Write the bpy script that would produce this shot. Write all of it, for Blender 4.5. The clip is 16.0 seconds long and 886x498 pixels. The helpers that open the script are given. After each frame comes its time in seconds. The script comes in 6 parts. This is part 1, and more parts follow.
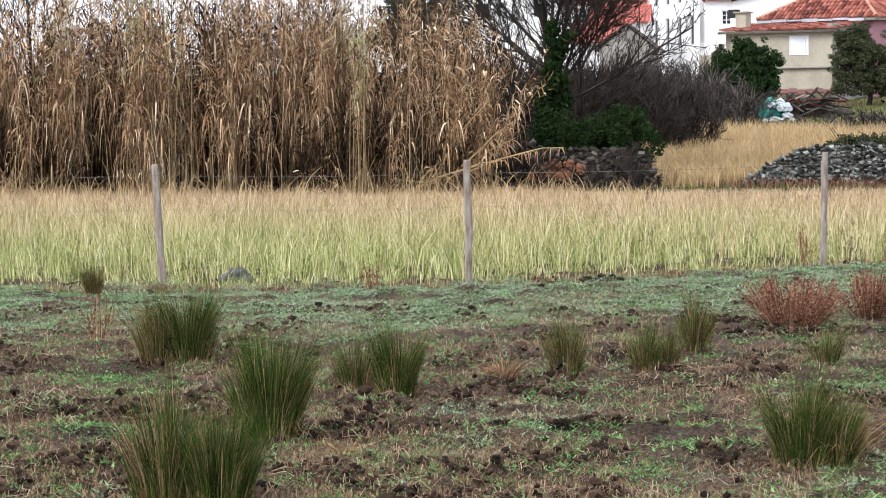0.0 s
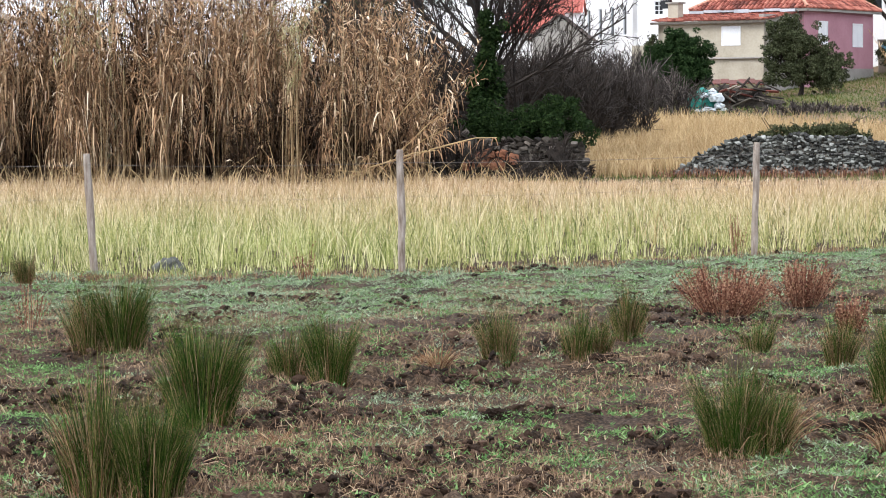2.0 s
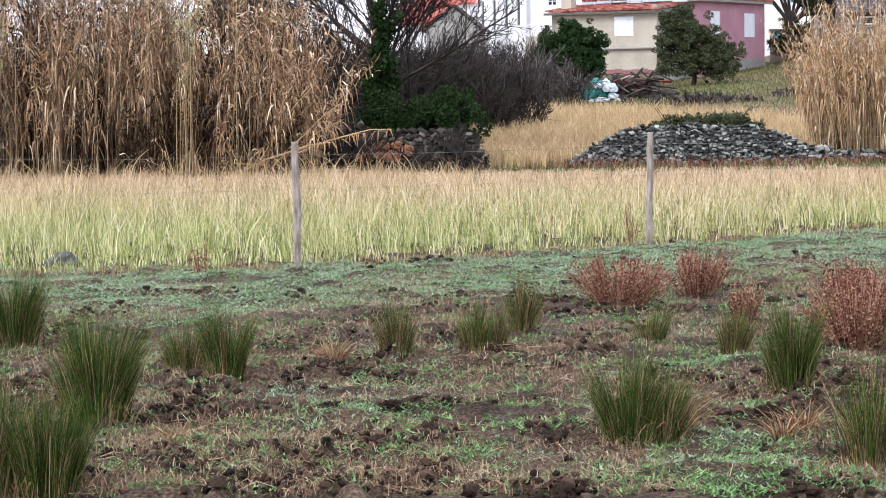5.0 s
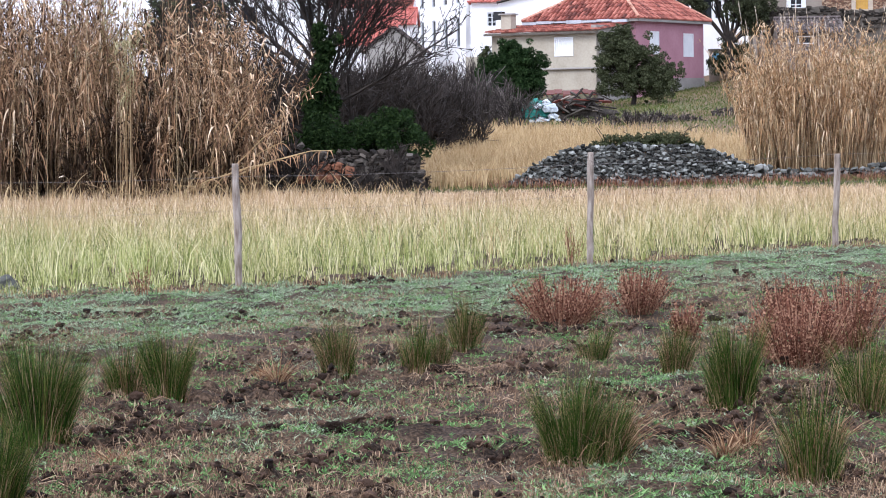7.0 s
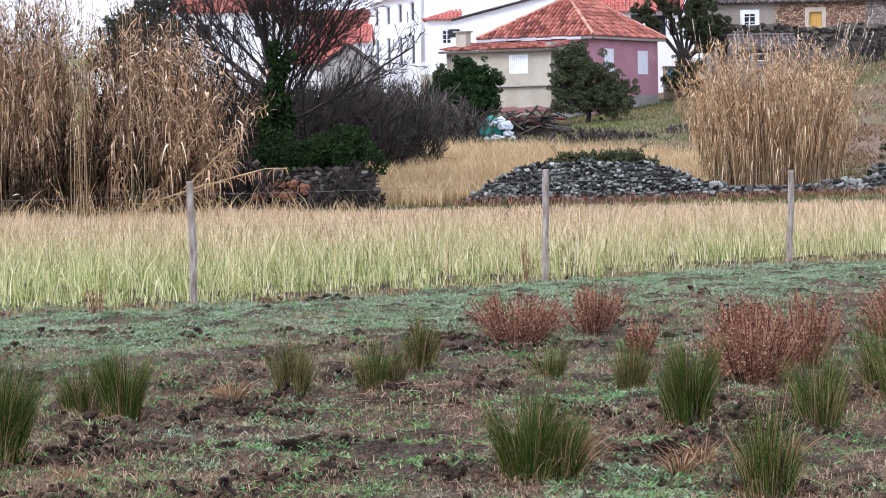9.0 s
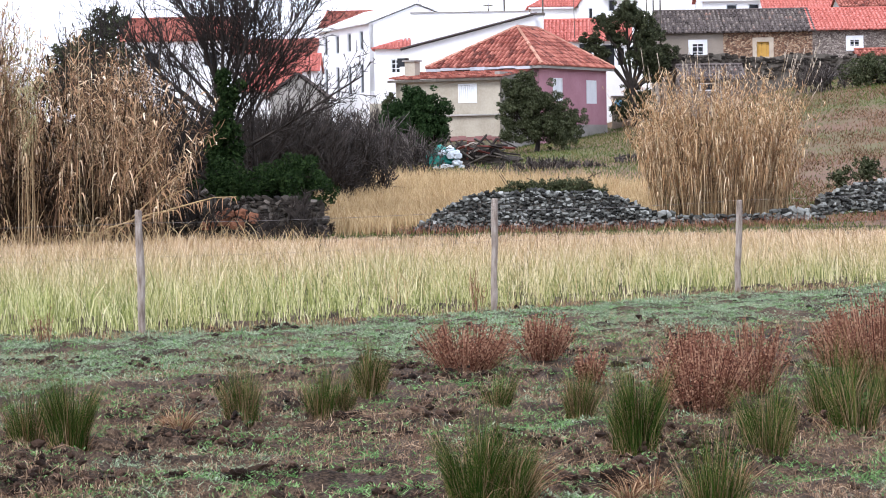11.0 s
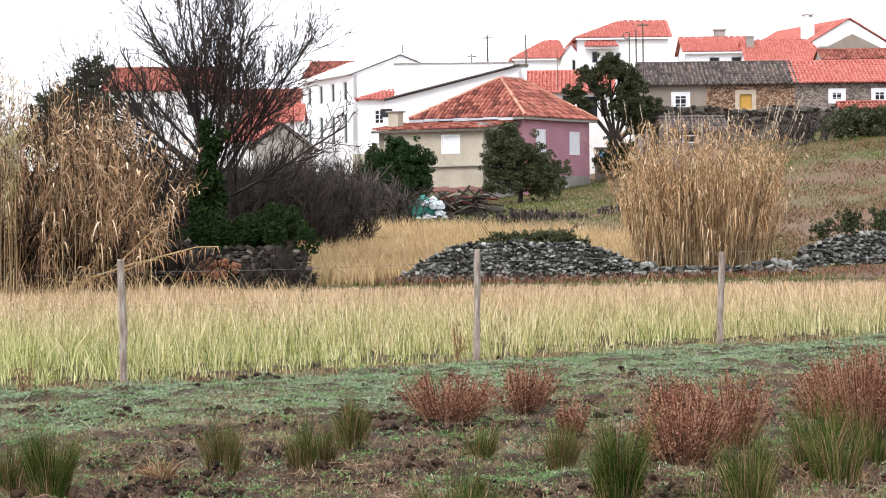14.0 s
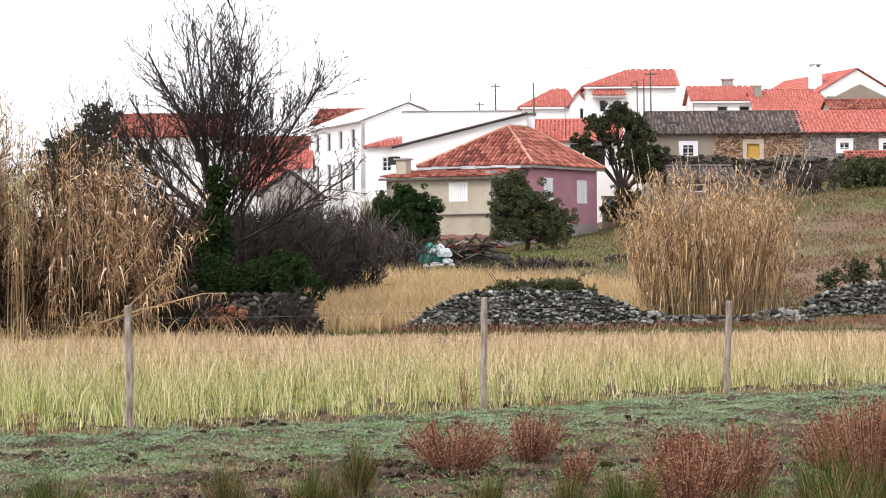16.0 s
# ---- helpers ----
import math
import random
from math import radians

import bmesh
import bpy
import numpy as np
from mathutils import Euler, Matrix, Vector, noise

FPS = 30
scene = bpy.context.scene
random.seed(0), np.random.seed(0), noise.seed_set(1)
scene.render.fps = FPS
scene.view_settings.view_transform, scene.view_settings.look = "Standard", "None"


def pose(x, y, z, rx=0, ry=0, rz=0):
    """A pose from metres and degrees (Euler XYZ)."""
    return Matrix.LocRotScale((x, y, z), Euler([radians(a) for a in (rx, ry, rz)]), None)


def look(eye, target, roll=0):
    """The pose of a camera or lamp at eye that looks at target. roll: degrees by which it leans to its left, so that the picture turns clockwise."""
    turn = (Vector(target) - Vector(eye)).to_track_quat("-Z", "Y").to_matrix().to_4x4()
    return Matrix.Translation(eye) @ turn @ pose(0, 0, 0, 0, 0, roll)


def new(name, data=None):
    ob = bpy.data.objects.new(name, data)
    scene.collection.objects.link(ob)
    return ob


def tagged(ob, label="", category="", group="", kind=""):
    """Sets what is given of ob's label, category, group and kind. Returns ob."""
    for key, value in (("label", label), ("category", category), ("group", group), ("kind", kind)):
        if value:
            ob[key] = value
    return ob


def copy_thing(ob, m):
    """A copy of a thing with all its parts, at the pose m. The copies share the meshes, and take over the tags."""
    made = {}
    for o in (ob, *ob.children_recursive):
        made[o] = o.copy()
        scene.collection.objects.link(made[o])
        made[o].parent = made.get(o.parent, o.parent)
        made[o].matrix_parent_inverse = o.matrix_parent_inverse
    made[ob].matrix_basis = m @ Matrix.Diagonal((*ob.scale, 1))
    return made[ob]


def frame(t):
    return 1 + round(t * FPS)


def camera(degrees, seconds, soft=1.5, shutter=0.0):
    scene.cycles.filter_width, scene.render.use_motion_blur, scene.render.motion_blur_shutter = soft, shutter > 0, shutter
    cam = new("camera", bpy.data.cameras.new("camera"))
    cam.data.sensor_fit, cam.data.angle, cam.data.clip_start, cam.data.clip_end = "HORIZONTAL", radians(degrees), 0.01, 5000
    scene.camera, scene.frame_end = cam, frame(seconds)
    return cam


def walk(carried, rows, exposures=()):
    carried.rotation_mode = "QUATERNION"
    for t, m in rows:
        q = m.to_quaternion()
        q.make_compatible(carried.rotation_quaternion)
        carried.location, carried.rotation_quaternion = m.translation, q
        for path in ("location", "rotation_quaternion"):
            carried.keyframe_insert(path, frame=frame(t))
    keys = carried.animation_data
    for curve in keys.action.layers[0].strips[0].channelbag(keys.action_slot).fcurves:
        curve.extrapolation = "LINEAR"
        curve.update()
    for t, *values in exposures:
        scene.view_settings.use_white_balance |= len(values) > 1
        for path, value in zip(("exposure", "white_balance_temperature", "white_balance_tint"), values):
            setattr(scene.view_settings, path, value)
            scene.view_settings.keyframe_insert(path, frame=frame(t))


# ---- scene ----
EYE, LENS = 2.2, 21.0
cam = camera(LENS, 16.0, soft=1.0)
# seconds, yaw, pitch, roll: the camera turns where it stands
TURNS = [
    (0.0, 8.132, -3.490, -0.529),
    (0.5, 7.790, -3.513, -0.519),
    (1.0, 7.395, -3.572, -0.444),
    (1.5, 6.965, -3.641, -0.420),
    (2.0, 6.525, -3.748, -0.408),
    (2.5, 6.075, -3.849, -0.392),
    (3.0, 5.647, -3.928, -0.429),
    (3.5, 5.217, -3.996, -0.427),
    (4.0, 4.809, -4.036, -0.518),
    (6.5, 2.934, -3.665, -0.950),
    (7.0, 2.608, -3.497, -0.988),
    (7.5, 2.321, -3.315, -1.065),
    (8.0, 2.064, -3.195, -1.053),
    (8.5, 1.817, -3.152, -1.098),
    (9.0, 1.529, -3.101, -1.061),
    (11.5, 0.077, -2.142, -0.892),
    (12.0, -0.072, -1.841, -0.822),
    (12.5, -0.169, -1.629, -0.880),
    (13.0, -0.195, -1.471, -0.819),
    (13.5, -0.182, -1.356, -0.747),
    (14.0, -0.141, -1.220, -0.708),
    (14.5, -0.096, -1.020, -0.631),
    (15.0, -0.051, -0.756, -0.589),
    (15.5, -0.018, -0.408, -0.533),
    (16.0, 0.018, -0.075, -0.404),
]
# the film camera's own exposure and white balance drift while it turns
EXPOSURES = [(0.0, 1.06, 6350, 11), (4.0, 1.25, 6200, 13), (6.5, 1.12, 5850, 17), (9.0, 1.08, 5800, 17), (11.5, 1.12, 6150, 15), (12.5, 1.06, 6400, 13), (14.0, 1.1, 6600, 13), (16.0, 0.96, 6850, 15)]
walk(cam, [(t, pose(0, 0, EYE, 90 + pitch, 0, yaw) @ pose(0, 0, 0, 0, 0, roll)) for t, yaw, pitch, roll in TURNS], EXPOSURES)

# ---- light: bright overcast sky, soft sun high on the left behind the camera ----
world = bpy.data.worlds.new("overcast")
scene.world = world
world.use_nodes = True
wn = world.node_tree
sky = wn.nodes.new("ShaderNodeTexSky")
sky.sky_type, sky.sun_disc = "NISHITA", False
sky.sun_elevation, sky.sun_rotation = radians(42), radians(215)
cloud = wn.nodes.new("ShaderNodeMix")  # a closed, even cloud cover over most of the blue
cloud.data_type = "RGBA"
cloud.inputs["Factor"].default_value = 0.85
cloud.inputs["B"].default_value = (8.8, 9.2, 10.0, 1)
wn.links.new(sky.outputs["Color"], cloud.inputs["A"])
wn.links.new(cloud.outputs["Result"], wn.nodes["Background"].inputs["Color"])
wn.nodes["Background"].inputs["Strength"].default_value = 0.11
sun = new("sun", bpy.data.lights.new("sun", "SUN"))
sun.data.energy, sun.data.angle, sun.data.color = 1.3, radians(25), (1.0, 0.97, 0.92)
sun.matrix_world = look((-20, -28, 34), (0, 0, 0))


# ---- materials ----
def surface(name, stops, scale=3.0, rough=0.85, bump=0.3, source="noise", fine=14.0, mix=0.35, metal=0.0, gloss=0.2, stretch=(1, 1, 1)):
    """Colour ramp over noise at two scales (source noise), per island or per object, with fine grain and bump."""
    m = bpy.data.materials.new(name)
    m.use_nodes = True
    t = m.node_tree
    b = t.nodes["Principled BSDF"]
    co = t.nodes.new("ShaderNodeNewGeometry")
    mp = t.nodes.new("ShaderNodeMapping")
    mp.inputs["Scale"].default_value = stretch
    t.links.new(co.outputs["Position"], mp.inputs["Vector"])
    big, small = t.nodes.new("ShaderNodeTexNoise"), t.nodes.new("ShaderNodeTexNoise")
    for n, s, d in ((big, scale, 6), (small, scale * fine, 4)):
        n.inputs["Scale"].default_value, n.inputs["Detail"].default_value = s, d
        t.links.new(mp.outputs["Vector"], n.inputs["Vector"])
    ramp = t.nodes.new("ShaderNodeValToRGB")
    el = ramp.color_ramp.elements
    while len(el) < len(stops):
        el.new(0.5)
    for e, (p, c) in zip(el, stops):
        e.position, e.color = p, (*c, 1)
    mx = t.nodes.new("ShaderNodeMix")
    mx.inputs["Factor"].default_value = mix
    first = {"noise": big.outputs["Fac"], "island": co.outputs["Random Per Island"]}.get(source)
    if source == "object":
        first = t.nodes.new("ShaderNodeObjectInfo").outputs["Random"]
    t.links.new(first, mx.inputs["A"])
    t.links.new(small.outputs["Fac"], mx.inputs["B"])
    t.links.new(mx.outputs["Result"], ramp.inputs["Fac"])
    t.links.new(ramp.outputs["Color"], b.inputs["Base Color"])
    b.inputs["Roughness"].default_value, b.inputs["Metallic"].default_value = rough, metal
    b.inputs["Specular IOR Level"].default_value = gloss
    if bump:
        bp = t.nodes.new("ShaderNodeBump")
        bp.inputs["Strength"].default_value, bp.inputs["Distance"].default_value = bump, 0.02
        t.links.new(small.outputs["Fac"], bp.inputs["Height"])
        t.links.new(bp.outputs["Normal"], b.inputs["Normal"])
    return m


def leafy(name, stops, mix=0.25, thin=0.25, scale=2.0):
    """Thin plant matter: colour by blade, patchy over the ground, some light let through."""
    m = surface(name, stops, scale=scale, rough=0.7, bump=0, source="island", fine=1.0, mix=mix, gloss=0.06)
    t = m.node_tree
    b = t.nodes["Principled BSDF"]
    tr = t.nodes.new("ShaderNodeBsdfTranslucent")
    ramp = next(n for n in t.nodes if n.type == "VALTORGB")
    t.links.new(ramp.outputs["Color"], tr.inputs["Color"])
    ms = t.nodes.new("ShaderNodeMixShader")
    ms.inputs["Fac"].default_value = thin
    t.links.new(b.outputs["BSDF"], ms.inputs[1])
    t.links.new(tr.outputs["BSDF"], ms.inputs[2])
    t.links.new(ms.outputs["Shader"], t.nodes["Material Output"].inputs["Surface"])
    return m


SOIL = surface("soil", [(0.36, (0.009, 0.006, 0.004)), (0.46, (0.03, 0.02, 0.013)), (0.57, (0.085, 0.057, 0.037)), (0.68, (0.16, 0.112, 0.074))], scale=1.6, fine=26, bump=1.0, mix=0.6, gloss=0.08)
def meadow_material():
    """Green blades low down and by the fence, bleached straw towards the tips and the far side, in uneven patches."""
    m = leafy("meadow_grass", [(0.05, (0.09, 0.12, 0.032)), (0.35, (0.25, 0.28, 0.085)), (0.65, (0.47, 0.48, 0.19)), (0.95, (0.72, 0.69, 0.4))], mix=0.05, thin=0.15)
    t = m.node_tree
    ramp = next(n for n in t.nodes if n.type == "VALTORGB")
    dry = t.nodes.new("ShaderNodeValToRGB")
    el = dry.color_ramp.elements
    while len(el) < 4:
        el.new(0.5)
    for e, (p, c) in zip(el, [(0.05, (0.2, 0.112, 0.06)), (0.3, (0.43, 0.285, 0.155)), (0.65, (0.63, 0.455, 0.275)), (0.95, (0.8, 0.66, 0.47))]):
        e.position, e.color = p, (*c, 1)
    t.links.new(ramp.inputs["Fac"].links[0].from_socket, dry.inputs["Fac"])
    geo = next(n for n in t.nodes if n.type == "NEW_GEOMETRY")
    sep, big = t.nodes.new("ShaderNodeSeparateXYZ"), t.nodes.new("ShaderNodeTexNoise")
    big.inputs["Scale"].default_value, big.inputs["Detail"].default_value = 0.45, 3
    t.links.new(geo.outputs["Position"], sep.inputs[0])
    t.links.new(geo.outputs["Position"], big.inputs["Vector"])
    last = None
    for sock, k, c in ((sep.outputs["Y"], 0.05, -1.67), (sep.outputs["Z"], 0.75, -0.1), (big.outputs["Fac"], 1.3, -0.65), (geo.outputs["Random Per Island"], 0.6, -0.2)):
        ma = t.nodes.new("ShaderNodeMath")
        ma.operation = "MULTIPLY_ADD"
        ma.inputs[1].default_value, ma.inputs[2].default_value = k, c
        t.links.new(sock, ma.inputs[0])
        if last:
            add = t.nodes.new("ShaderNodeMath")
            t.links.new(last, add.inputs[0])
            t.links.new(ma.outputs[0], add.inputs[1])
            last = add.outputs[0]
        else:
            last = ma.outputs[0]
    cl = t.nodes.new("ShaderNodeClamp")
    t.links.new(last, cl.inputs["Value"])
    mx = t.nodes.new("ShaderNodeMix")
    mx.data_type = "RGBA"
    t.links.new(cl.outputs[0], mx.inputs["Factor"])
    t.links.new(ramp.outputs["Color"], mx.inputs["A"])
    t.links.new(dry.outputs["Color"], mx.inputs["B"])
    for n in t.nodes:
        if n.type == "BSDF_PRINCIPLED":
            t.links.new(mx.outputs["Result"], n.inputs["Base Color"])
        elif n.type == "BSDF_TRANSLUCENT":
            t.links.new(mx.outputs["Result"], n.inputs["Color"])
    return m


GRASS = meadow_material()
HEATHY = surface("hill_turf", [(0.3, (0.06, 0.034, 0.02)), (0.46, (0.135, 0.078, 0.045)), (0.56, (0.1, 0.08, 0.035)), (0.7, (0.09, 0.12, 0.03))], scale=0.12, fine=14, mix=0.35, bump=1.0)
LITTER = leafy("dead_litter", [(0.05, (0.05, 0.031, 0.02)), (0.4, (0.16, 0.1, 0.062)), (0.75, (0.31, 0.21, 0.13)), (0.95, (0.6, 0.48, 0.33))], thin=0.08)
# old cane leaves, near-black: the shade deep in the cane is in their colour
SHADELEAF = leafy("shaded_cane_leaf", [(0.05, (0.012, 0.008, 0.006)), (0.5, (0.04, 0.024, 0.014)), (0.95, (0.13, 0.078, 0.04))], thin=0.05)
GREENLEAF = leafy("green_cane_leaf", [(0.05, (0.2, 0.19, 0.08)), (0.95, (0.48, 0.44, 0.25))])
DRYGRASS = leafy("dry_meadow", [(0.1, (0.3, 0.2, 0.1)), (0.5, (0.46, 0.33, 0.17)), (0.9, (0.62, 0.48, 0.28))])
def tipped(m, tip, start):
    """Blades that die back from their tips: mixes in the dry tip colour over the upper part of the plant."""
    t = m.node_tree
    ramp = next(n for n in t.nodes if n.type == "VALTORGB")
    tex, sep, rg, mx = (t.nodes.new(k) for k in ("ShaderNodeTexCoord", "ShaderNodeSeparateXYZ", "ShaderNodeMapRange", "ShaderNodeMix"))
    mx.data_type = "RGBA"
    mx.inputs["B"].default_value = (*tip, 1)
    rg.inputs["From Min"].default_value, rg.inputs["From Max"].default_value, rg.inputs["To Max"].default_value = start, 1.05, 0.85
    t.links.new(tex.outputs["Generated"], sep.inputs[0])
    t.links.new(sep.outputs["Z"], rg.inputs["Value"])
    t.links.new(rg.outputs[0], mx.inputs["Factor"])
    t.links.new(ramp.outputs["Color"], mx.inputs["A"])
    for n in t.nodes:
        if n.type == "BSDF_PRINCIPLED":
            t.links.new(mx.outputs["Result"], n.inputs["Base Color"])
        elif n.type == "BSDF_TRANSLUCENT":
            t.links.new(mx.outputs["Result"], n.inputs["Color"])
    return m


RUSH = leafy("rush_green", [(0.03, (0.007, 0.018, 0.003)), (0.45, (0.02, 0.05, 0.006)), (0.8, (0.06, 0.105, 0.015)), (0.98, (0.24, 0.24, 0.07))], mix=0.05, thin=0.08)
tipped(RUSH, (0.22, 0.18, 0.08), 0.68)
STRAW = leafy("rush_dead", [(0.05, (0.08, 0.038, 0.02)), (0.45, (0.22, 0.115, 0.06)), (0.9, (0.52, 0.37, 0.22))], mix=0.1)
DOCK = leafy("dock_red", [(0.05, (0.065, 0.025, 0.016)), (0.5, (0.19, 0.08, 0.05)), (0.95, (0.42, 0.25, 0.16))], mix=0.1)
CANE = leafy("cane_stem", [(0.05, (0.09, 0.055, 0.03)), (0.6, (0.26, 0.175, 0.09)), (0.95, (0.55, 0.43, 0.26))], thin=0.05, mix=0.1)
CANELEAF = leafy("cane_leaf", [(0.06, (0.04, 0.022, 0.013)), (0.33, (0.19, 0.112, 0.066)), (0.63, (0.41, 0.25, 0.135)), (0.86, (0.67, 0.485, 0.305)), (0.975, (0.85, 0.74, 0.56))], scale=0.5, mix=0.12, thin=0.1)
CANEGOLD = leafy("cane_leaf_golden", [(0.06, (0.17, 0.088, 0.043)), (0.4, (0.46, 0.285, 0.145)), (0.75, (0.65, 0.465, 0.27)), (0.93, (0.82, 0.67, 0.47))], scale=0.5, mix=0.12, thin=0.12)
WEED = leafy("low_weed", [(0.05, (0.03, 0.07, 0.02)), (0.5, (0.12, 0.24, 0.075)), (0.95, (0.3, 0.47, 0.19))], mix=0.3)
FROSTY = leafy("pale_weed", [(0.05, (0.09, 0.135, 0.075)), (0.5, (0.23, 0.31, 0.18)), (0.95, (0.46, 0.54, 0.38))], mix=0.3)
LAUREL = leafy("dark_leaf", [(0.05, (0.008, 0.018, 0.006)), (0.6, (0.022, 0.045, 0.014)), (0.95, (0.05, 0.085, 0.03))], thin=0.1)
IVY = leafy("ivy_leaf", [(0.05, (0.006, 0.014, 0.004)), (0.6, (0.016, 0.032, 0.009)), (0.95, (0.045, 0.075, 0.022))], thin=0.1)
OLIVE = leafy("olive_leaf", [(0.05, (0.016, 0.021, 0.009)), (0.5, (0.048, 0.058, 0.026)), (0.95, (0.14, 0.15, 0.085))], thin=0.1)
OAK = leafy("oak_leaf", [(0.05, (0.018, 0.022, 0.012)), (0.6, (0.05, 0.058, 0.03)), (0.95, (0.11, 0.12, 0.06))], thin=0.1)
BARK = surface("bark", [(0.3, (0.012, 0.01, 0.009)), (0.7, (0.046, 0.036, 0.029))], scale=4)
GREYTWIG = surface("grey_twig", [(0.3, (0.022, 0.018, 0.016)), (0.6, (0.065, 0.053, 0.047)), (0.85, (0.17, 0.15, 0.135))], scale=4, source="island")
POST = surface("weathered_wood", [(0.3, (0.12, 0.085, 0.062)), (0.5, (0.29, 0.24, 0.2)), (0.7, (0.46, 0.41, 0.36))], scale=5, stretch=(6, 6, 1), bump=0.6)
WIRE = surface("old_wire", [(0.3, (0.12, 0.1, 0.09)), (0.7, (0.25, 0.23, 0.22))], rough=0.5, metal=0.6, bump=0)
STONE = surface("field_stone", [(0.2, (0.02, 0.02, 0.018)), (0.5, (0.08, 0.082, 0.072)), (0.72, (0.19, 0.195, 0.178)), (0.93, (0.34, 0.35, 0.32))], scale=2.6, source="object", fine=4, mix=0.3, bump=0.8)
DARKSTONE = surface("mossy_dark_stone", [(0.2, (0.015, 0.013, 0.011)), (0.6, (0.05, 0.042, 0.034)), (0.9, (0.15, 0.13, 0.11))], scale=2.6, source="object", fine=4, mix=0.3, bump=0.8, gloss=0.1)
RUBBLE = surface("rubble", [(0.3, (0.04, 0.036, 0.03)), (0.6, (0.13, 0.115, 0.095))], scale=4)
REDSOIL = surface("red_earth", [(0.3, (0.1, 0.045, 0.025)), (0.7, (0.26, 0.11, 0.06))], scale=3)
WHITE = surface("limewash", [(0.3, (0.72, 0.72, 0.72)), (0.7, (0.82, 0.82, 0.81))], scale=0.8, bump=0.1)
PINK = surface("pink_render", [(0.3, (0.3, 0.15, 0.18)), (0.5, (0.37, 0.19, 0.225)), (0.7, (0.42, 0.235, 0.265))], scale=0.7, bump=0.1)
BEIGE = surface("beige_render", [(0.3, (0.28, 0.25, 0.19)), (0.5, (0.37, 0.335, 0.265)), (0.7, (0.44, 0.4, 0.32))], scale=0.7, bump=0.1)
GREYWALL = surface("grey_render", [(0.3, (0.2, 0.19, 0.17)), (0.7, (0.36, 0.34, 0.31))], scale=0.8, bump=0.2)
BROWNWALL = surface("brown_render", [(0.3, (0.18, 0.15, 0.12)), (0.7, (0.28, 0.24, 0.2))], scale=0.9, bump=0.2)
def masonry(name, stops, scale):
    """Irregular stones with dark joints."""
    m = surface(name, stops, scale=scale, bump=0.8)
    t = m.node_tree
    vo, ed = t.nodes.new("ShaderNodeTexVoronoi"), t.nodes.new("ShaderNodeTexVoronoi")
    ed.feature = "DISTANCE_TO_EDGE"
    geo = t.nodes.new("ShaderNodeNewGeometry")
    mp = t.nodes.new("ShaderNodeMapping")
    mp.inputs["Scale"].default_value = (scale, scale, scale * 1.7)
    t.links.new(geo.outputs["Position"], mp.inputs["Vector"])
    for n in (vo, ed):
        n.inputs["Scale"].default_value = 1.0
        t.links.new(mp.outputs["Vector"], n.inputs["Vector"])
    ramp = next(n for n in t.nodes if n.type == "VALTORGB")
    t.links.new(vo.outputs["Color"], ramp.inputs["Fac"])
    lt = t.nodes.new("ShaderNodeMath")
    lt.operation = "LESS_THAN"
    lt.inputs[1].default_value = 0.06
    t.links.new(ed.outputs["Distance"], lt.inputs[0])
    mx = t.nodes.new("ShaderNodeMix")
    mx.data_type = "RGBA"
    mx.inputs["B"].default_value = (0.07, 0.05, 0.04, 1)
    t.links.new(lt.outputs[0], mx.inputs["Factor"])
    t.links.new(ramp.outputs["Color"], mx.inputs["A"])
    t.links.new(mx.outputs["Result"], t.nodes["Principled BSDF"].inputs["Base Color"])
    return m


SCHIST = masonry("schist_stone", [(0.2, (0.1, 0.05, 0.03)), (0.5, (0.25, 0.14, 0.085)), (0.8, (0.45, 0.33, 0.22))], 7.5)
GREYSCHIST = masonry("grey_schist", [(0.2, (0.11, 0.09, 0.08)), (0.5, (0.2, 0.17, 0.15)), (0.8, (0.33, 0.29, 0.25))], 6.5)
REDTILE = surface("red_tile", [(0.15, (0.38, 0.11, 0.085)), (0.5, (0.46, 0.145, 0.115)), (0.85, (0.54, 0.2, 0.165))], scale=2, source="island", fine=2, mix=0.4)
OLDTILE = surface("old_red_tile", [(0.2, (0.1, 0.035, 0.027)), (0.45, (0.24, 0.07, 0.05)), (0.8, (0.42, 0.165, 0.12))], scale=2, source="island", fine=2, mix=0.4)
DARKTILE = surface("lichen_tile", [(0.15, (0.045, 0.035, 0.032)), (0.55, (0.11, 0.09, 0.082)), (0.8, (0.18, 0.15, 0.13)), (0.93, (0.3, 0.12, 0.08))], scale=2, source="island", fine=2, mix=0.3)
SHUTTER = surface("white_paint", [(0.3, (0.62, 0.64, 0.66)), (0.7, (0.78, 0.79, 0.8))], scale=2, bump=0.05, rough=0.5)
FRAMEGREY = surface("grey_paint", [(0.3, (0.4, 0.43, 0.46)), (0.7, (0.5, 0.53, 0.56))], scale=2, bump=0.05, rough=0.5)
DARKGLASS = surface("dark_glass", [(0.3, (0.012, 0.013, 0.015)), (0.7, (0.025, 0.027, 0.03))], scale=1, bump=0, rough=0.12)
OCHRE = surface("ochre_paint", [(0.3, (0.42, 0.24, 0.05)), (0.7, (0.56, 0.34, 0.09))], scale=3)


# ---- mesh helpers ----
rnd = np.random.default_rng(7)


